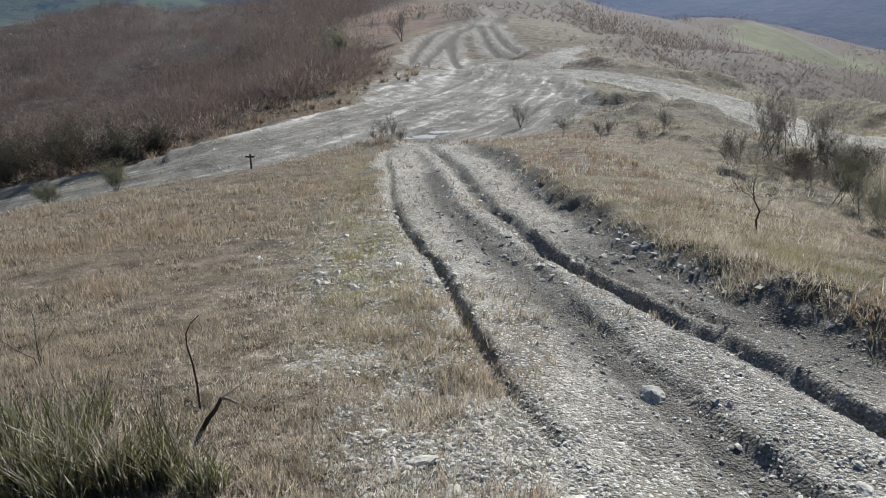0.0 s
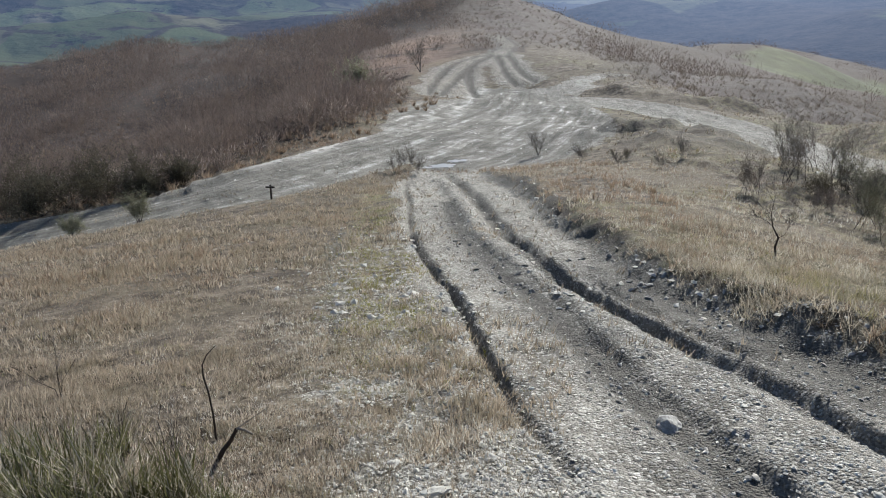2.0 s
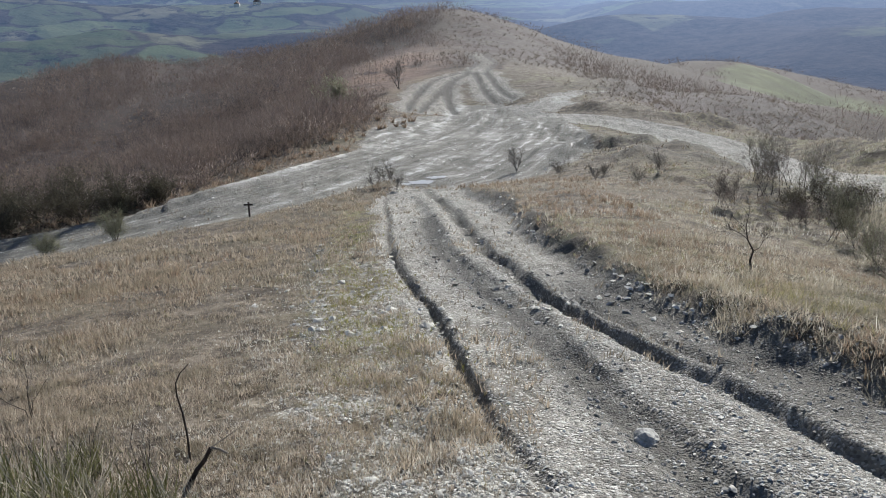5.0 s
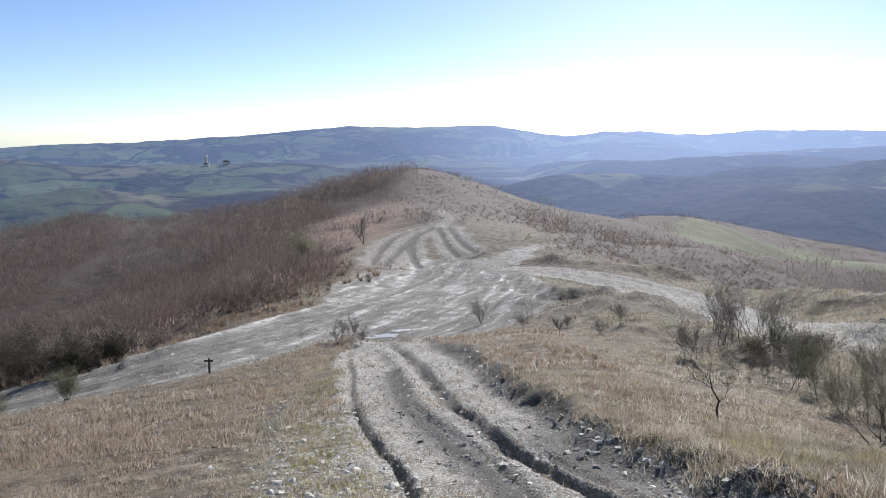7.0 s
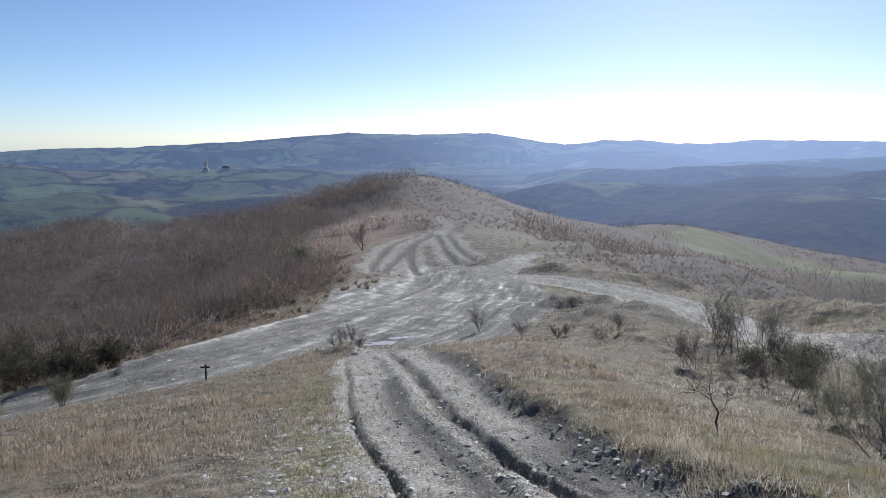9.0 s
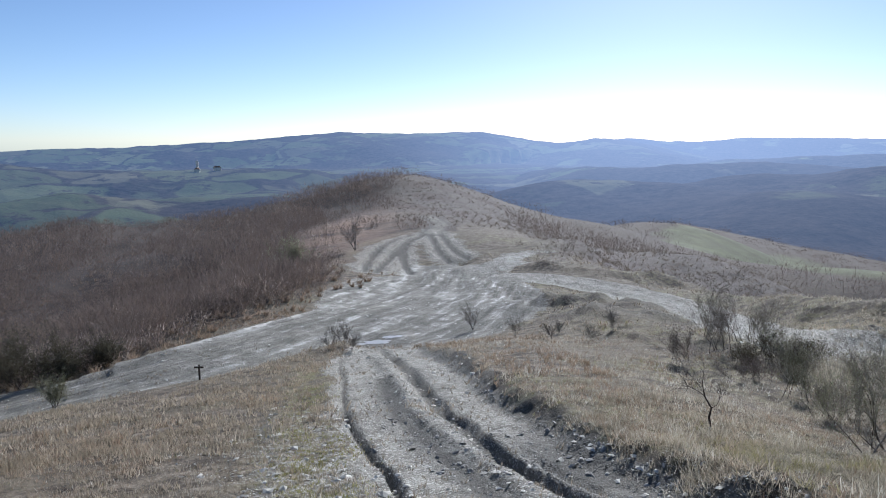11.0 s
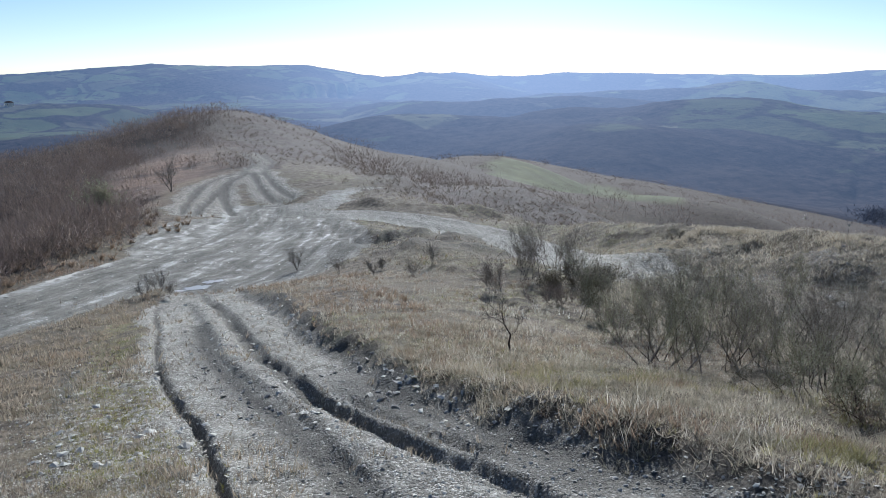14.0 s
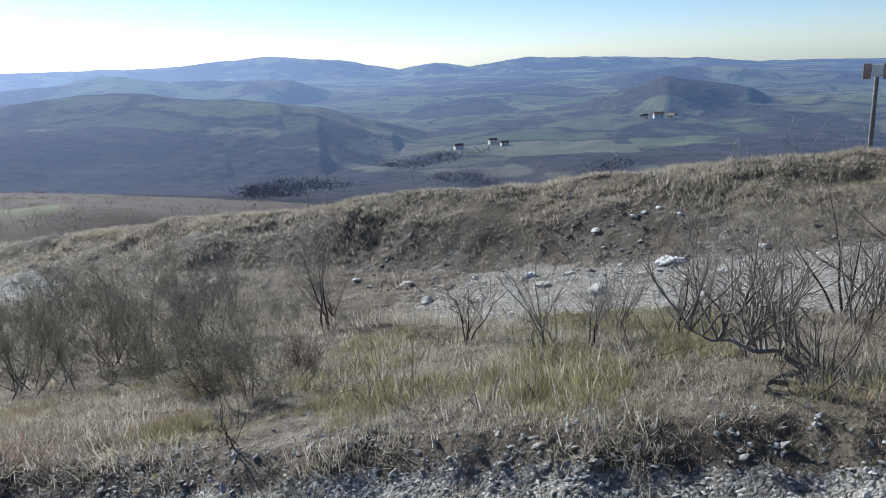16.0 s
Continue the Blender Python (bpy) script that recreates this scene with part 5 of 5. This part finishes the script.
def crowns(count, r0, r1, a0, a1, tall, wide, each, keep, thin=0.0032, grain=0.00026):
    """Leafless thicket: rounded crowns of many fine twigs on a few stems, in long rows down the slope."""
    x, y = scatter(count, r0, r1, a0, a1, RB, 1.5)
    z, d = height(x, y)
    c = covers(x, y, d)
    ok = RB.rand(count) < keep(x, y, d, c)
    x, y, z = x[ok], y[ok], z[ok]
    r, n = np.hypot(x, y), len(x)
    row = rough(x * 0.96 + y * 0.28, (y * 0.96 - x * 0.28) * 0.2, 9, 3)
    lane = RB.rand(n) < 0.5 + 0.5 * smooth(row, -0.3, 0.05)
    x, y, z, r, row = (v[lane] for v in (x, y, z, r, row))
    n = len(x)
    h = tall * np.clip(0.85 + 0.9 * row, 0.3, 1.8) * RB.uniform(0.5, 1.35, n)
    w = wide * h * RB.uniform(0.7, 1.3, n) * (1 + r / 220)
    k = np.repeat(np.arange(n), each)
    m = len(k)
    u = RB.normal(0, 1, (m, 3))
    u /= np.linalg.norm(u, axis=1, keepdims=True)
    far = np.cbrt(RB.rand(m))
    at = np.stack([x[k] + u[:, 0] * far * w[k], y[k] + u[:, 1] * far * w[k], z[k] + h[k] * (0.5 + 0.5 * u[:, 2] * far)], -1)
    way = u * 0.9 + RB.normal(0, 0.5, (m, 3)) + (0, 0, 0.4)
    way *= (h[k] * RB.uniform(0.18, 0.42, m) / np.linalg.norm(way, axis=1))[:, None]
    a = RB.rand(m) * 6.283
    off = np.stack([np.cos(a), np.sin(a), np.zeros(m)], -1) * ((thin + r[k] * grain) * RB.uniform(0.6, 1.4, m))[:, None]
    stems = blades(x, y, z, RB, h, thin * 1.3 + r * grain, 0.6, 2)
    return np.vstack([np.stack([at - off, at + off, at + way], 1).reshape(-1, 3), stems])


def wood_edge(x, y, d, c):
    return flank(x, y, d, c) * (d["road_west"] < -3.4) * (1 - smooth(c["bracken"], 0.1, 0.5))


stuff("hillside_scrub", np.vstack([
    crowns(6500, 26, 60, -44, -2, 1.0, 0.66, 60, wood_edge), crowns(8500, 55, 250, -42, 1, 1.3, 0.85, 44, wood_edge),
    crowns(600, 130, 190, -9, 4, 0.9, 0.9, 30, lambda x, y, d, c: (y > 142) * (y < 168) * 0.7)]),
    M_BRUSH, "purple-brown leafless scrub covering the hillside", "scrub")
stuff("russet_scrub", np.vstack([
    crowns(2600, 26, 70, -44, -3, 0.85, 0.7, 46, lambda x, y, d, c: wood_edge(x, y, d, c) * smooth(rough(x + 20, y, 9, 3), 0.05, 0.3)),
    crowns(2200, 60, 230, -42, -1, 1.2, 0.8, 40, lambda x, y, d, c: wood_edge(x, y, d, c) * smooth(rough(x + 20, y * 0.4, 16, 3), 0.05, 0.3))]),
    M_RUSSET, "tan and russet leafless brush among the darker scrub", "scrub")
stuff("slope_brush", np.vstack([
    fans(900, 24, 60, -42, -5, 0.4, 30, lambda x, y, d, c: (d["road_west"] < -2.2) * (d["road_west"] > -6) * (y < 44) * 0.8, 0.006, 0.9),
    ]),
    M_RUST, "pale rusty undergrowth along the road edge", "scrub")
stuff("seed_fluff", np.vstack([
    crowns(900, 24, 36, -38, -12, 0.75, 0.9, 40, lambda x, y, d, c: (d["road_west"] < -4.2) * (d["road_west"] > -9) * smooth(rough(x, y, 3, 2), -0.1, 0.3)),
    crowns(160, 34, 120, -38, -4, 0.8, 0.5, 40, lambda x, y, d, c: c["scrub"] * 0.6)]),
    M_FLUFF, "pale dry seed fluff of climbers over the scrub", "scrub")

stuff("heath_brush", np.vstack([
    fans(18000, 44, 330, -3, 60, 0.2, 5, lambda x, y, d, c: c["heath"] * np.clip(0.6 + 1.0 * rough(x, y, 12, 3), 0, 1), 0.012, 1.7),
    crowns(4200, 44, 330, -2, 60, 0.4, 1.5, 26, lambda x, y, d, c: c["heath"] * (x > 3) * smooth(rough(x, y, 16, 3), 0.0, 0.35) * (1 - c["meadow"])),
    ]),
    M_HEATH, "brown heath and low leafless brush on the sunny flank", "scrub")
stuff("flank_thicket", crowns(4800, 50, 450, 2, 75, 1.6, 0.9, 40, lambda x, y, d, c: (1 - c["meadow"]) * (1 - c["gravel"]) * np.clip(smooth(rough(x + 60, y, 26, 3), 0.0, 0.3) + 0.8 * smooth(np.hypot(x, y), 150, 230), 0, 1) * (np.abs(d["bank"]) > 14) * (x > 9)),
    M_BRUSH, "dark leafless thickets on the slope below the road", "scrub")

stuff("valley_trees", crowns(5200, 480, 1000, 43, 72, 5.0, 0.7, 26, lambda x, y, d, c: smooth(rough(x, y, 120, 3), 0.22, 0.34), 0.1, 0.0004),
    M_FARTREE, "leafless grey tree clumps on the far valley slopes", "trees")

# ---- puddle, stake, signpost ----
def puddle(x, y, long, wide, turn, seed):
    bm = bmesh.new()
    rim = []
    for a in np.linspace(0, 6.2832, 31)[:-1]:
        swell = 1 + 0.75 * noise.noise(Vector((math.cos(a) * 1.8, math.sin(a) * 1.8, seed))) + 0.3 * noise.noise(Vector((math.cos(a) * 5, math.sin(a) * 5, seed)))
        rim.append(bm.verts.new((long * math.cos(a) * swell, wide * math.sin(a) * swell, 0)))
    bm.faces.new(rim)
    mesh = bpy.data.meshes.new("puddle")
    bm.to_mesh(mesh)
    bm.free()
    mesh.materials.append(M_WATER)
    ob = new("puddle", mesh)
    ob.matrix_world = pose(x, y, PUDDLE_LEVEL + 0.012, 0, 0, turn)
    tagged(ob, "shallow rain puddle shining on the marl junction", "puddle", kind="structure")


puddle(-1.95, 24.35, 0.42, 0.2, 12, 3)
puddle(-1.5, 24.95, 0.3, 0.17, 20, 9)
puddle(-2.45, 24.1, 0.2, 0.1, 5, 14)


def box(name, sx, sy, sz, at=(0, 0, 0), bevel=0.006):
    bm = bmesh.new()
    bmesh.ops.create_cube(bm, size=1, matrix=Matrix.Translation(at) @ Matrix.Diagonal((sx, sy, sz, 1)))
    bmesh.ops.bevel(bm, geom=list(bm.edges), offset=bevel, segments=1, affect="EDGES")
    mesh = bpy.data.meshes.new(name)
    bm.to_mesh(mesh)
    bm.free()
    return mesh


stake = thing("stake", (-6.05, 18.75, ground_at(-6.05, 18.75)), "short dark wooden stake with a crosspiece by the road", "stake")
part("post", box("post", 0.045, 0.045, 0.5, (0, 0, 0.19)), M_DARKBARK, stake)
part("crosspiece", box("crosspiece", 0.24, 0.03, 0.045, (0, -0.036, 0.38)), M_DARKBARK, stake)

sign_foot = ground_at(18.7, 0.35)
sign = thing("signpost", (18.7, 0.35, sign_foot), "weathered wooden signpost with three small panels on the bank", "signpost", turn=-88)
sign_top = 1.25 - sign_foot
part("post", rods("post", [((0, 0, -0.2), (0, 0, sign_top), 0.05, 0.04)], 8), M_WOOD, sign)
part("crossbar", box("crossbar", 0.5, 0.05, 0.05, (0, 0, sign_top - 0.12)), M_WOOD, sign)
part("panel", box("panel", 0.19, 0.02, 0.24, (0, -0.06, sign_top - 0.11)), M_SIGN, sign, "pale bleached panel")
part("panel", box("panel", 0.15, 0.02, 0.31, (-0.18, -0.06, sign_top - 0.12)), M_RUSTED, sign, "faded rust-brown panel")
part("panel", box("panel", 0.15, 0.02, 0.31, (0.18, -0.06, sign_top - 0.12)), M_RUSTED, sign, "faded rust-brown panel")



# ---- far houses ----
def house(x, y, w, l, h, turn, label, name="house", tower=0.0):
    w, l, h = 0.8 * w, 0.8 * l, 0.8 * h
    z = ground_at(x, y)
    root = thing(name, (x, y, z), label, "house", turn=turn)
    part("wall", box("wall", w, l, h + 2, (0, 0, h / 2 - 1), 0.05), M_PLASTER, root)
    a, b, r = w / 2 + 0.5, l / 2 + 0.5, w * 0.32
    part("roof", solid("roof", [(-a, -b, h), (a, -b, h), (a, b, h), (-a, b, h), (0, -b, h + r), (0, b, h + r)], [(0, 1, 4), (2, 3, 5), (1, 2, 5, 4), (3, 0, 4, 5), (0, 3, 2, 1)]), M_TILE, root)
    for side in (-1, 1):
        for k in range(2):
            part("window", box("window", 0.2, 1.4, 1.6, (side * w / 2, (k - 0.5) * l * 0.45, h * 0.55), 0.03), M_PANE, root)
    if tower:
        part("tower", box("tower", w * 0.5, w * 0.5, tower, (0, l / 2 + w * 0.25, tower / 2), 0.05), M_PLASTER, root)


house(808, 484, 10, 14, 6, 51, "white farmhouse far below on the valley slope")
house(856, 462, 9, 13, 6, 51, "pale farm building among distant fields")
house(846, 440, 8, 12, 5, 51, "pale farm building among distant fields")
house(-550, 1766, 16, 34, 9, 15, "pale church with a tower on a far hill", "church", 26)
house(-510, 1789, 14, 20, 9, 50, "pale village house beside the far church")
house(-100, 408, 9, 12, 5, 10, "pale roadside house beyond the scrub")
house(-154, 401, 9, 14, 4, 80, "low pale house beyond the scrub")
house(1143, 335, 12, 18, 8, 30, "pale hamlet house on the far slope")
house(1166, 322, 12, 16, 8, -20, "pale hamlet house on the far slope")
house(1147, 358, 11, 15, 7, 70, "pale hamlet house on the far slope")
house(56, 325, 9, 14, 5, 40, "low house among trees below the ridge")
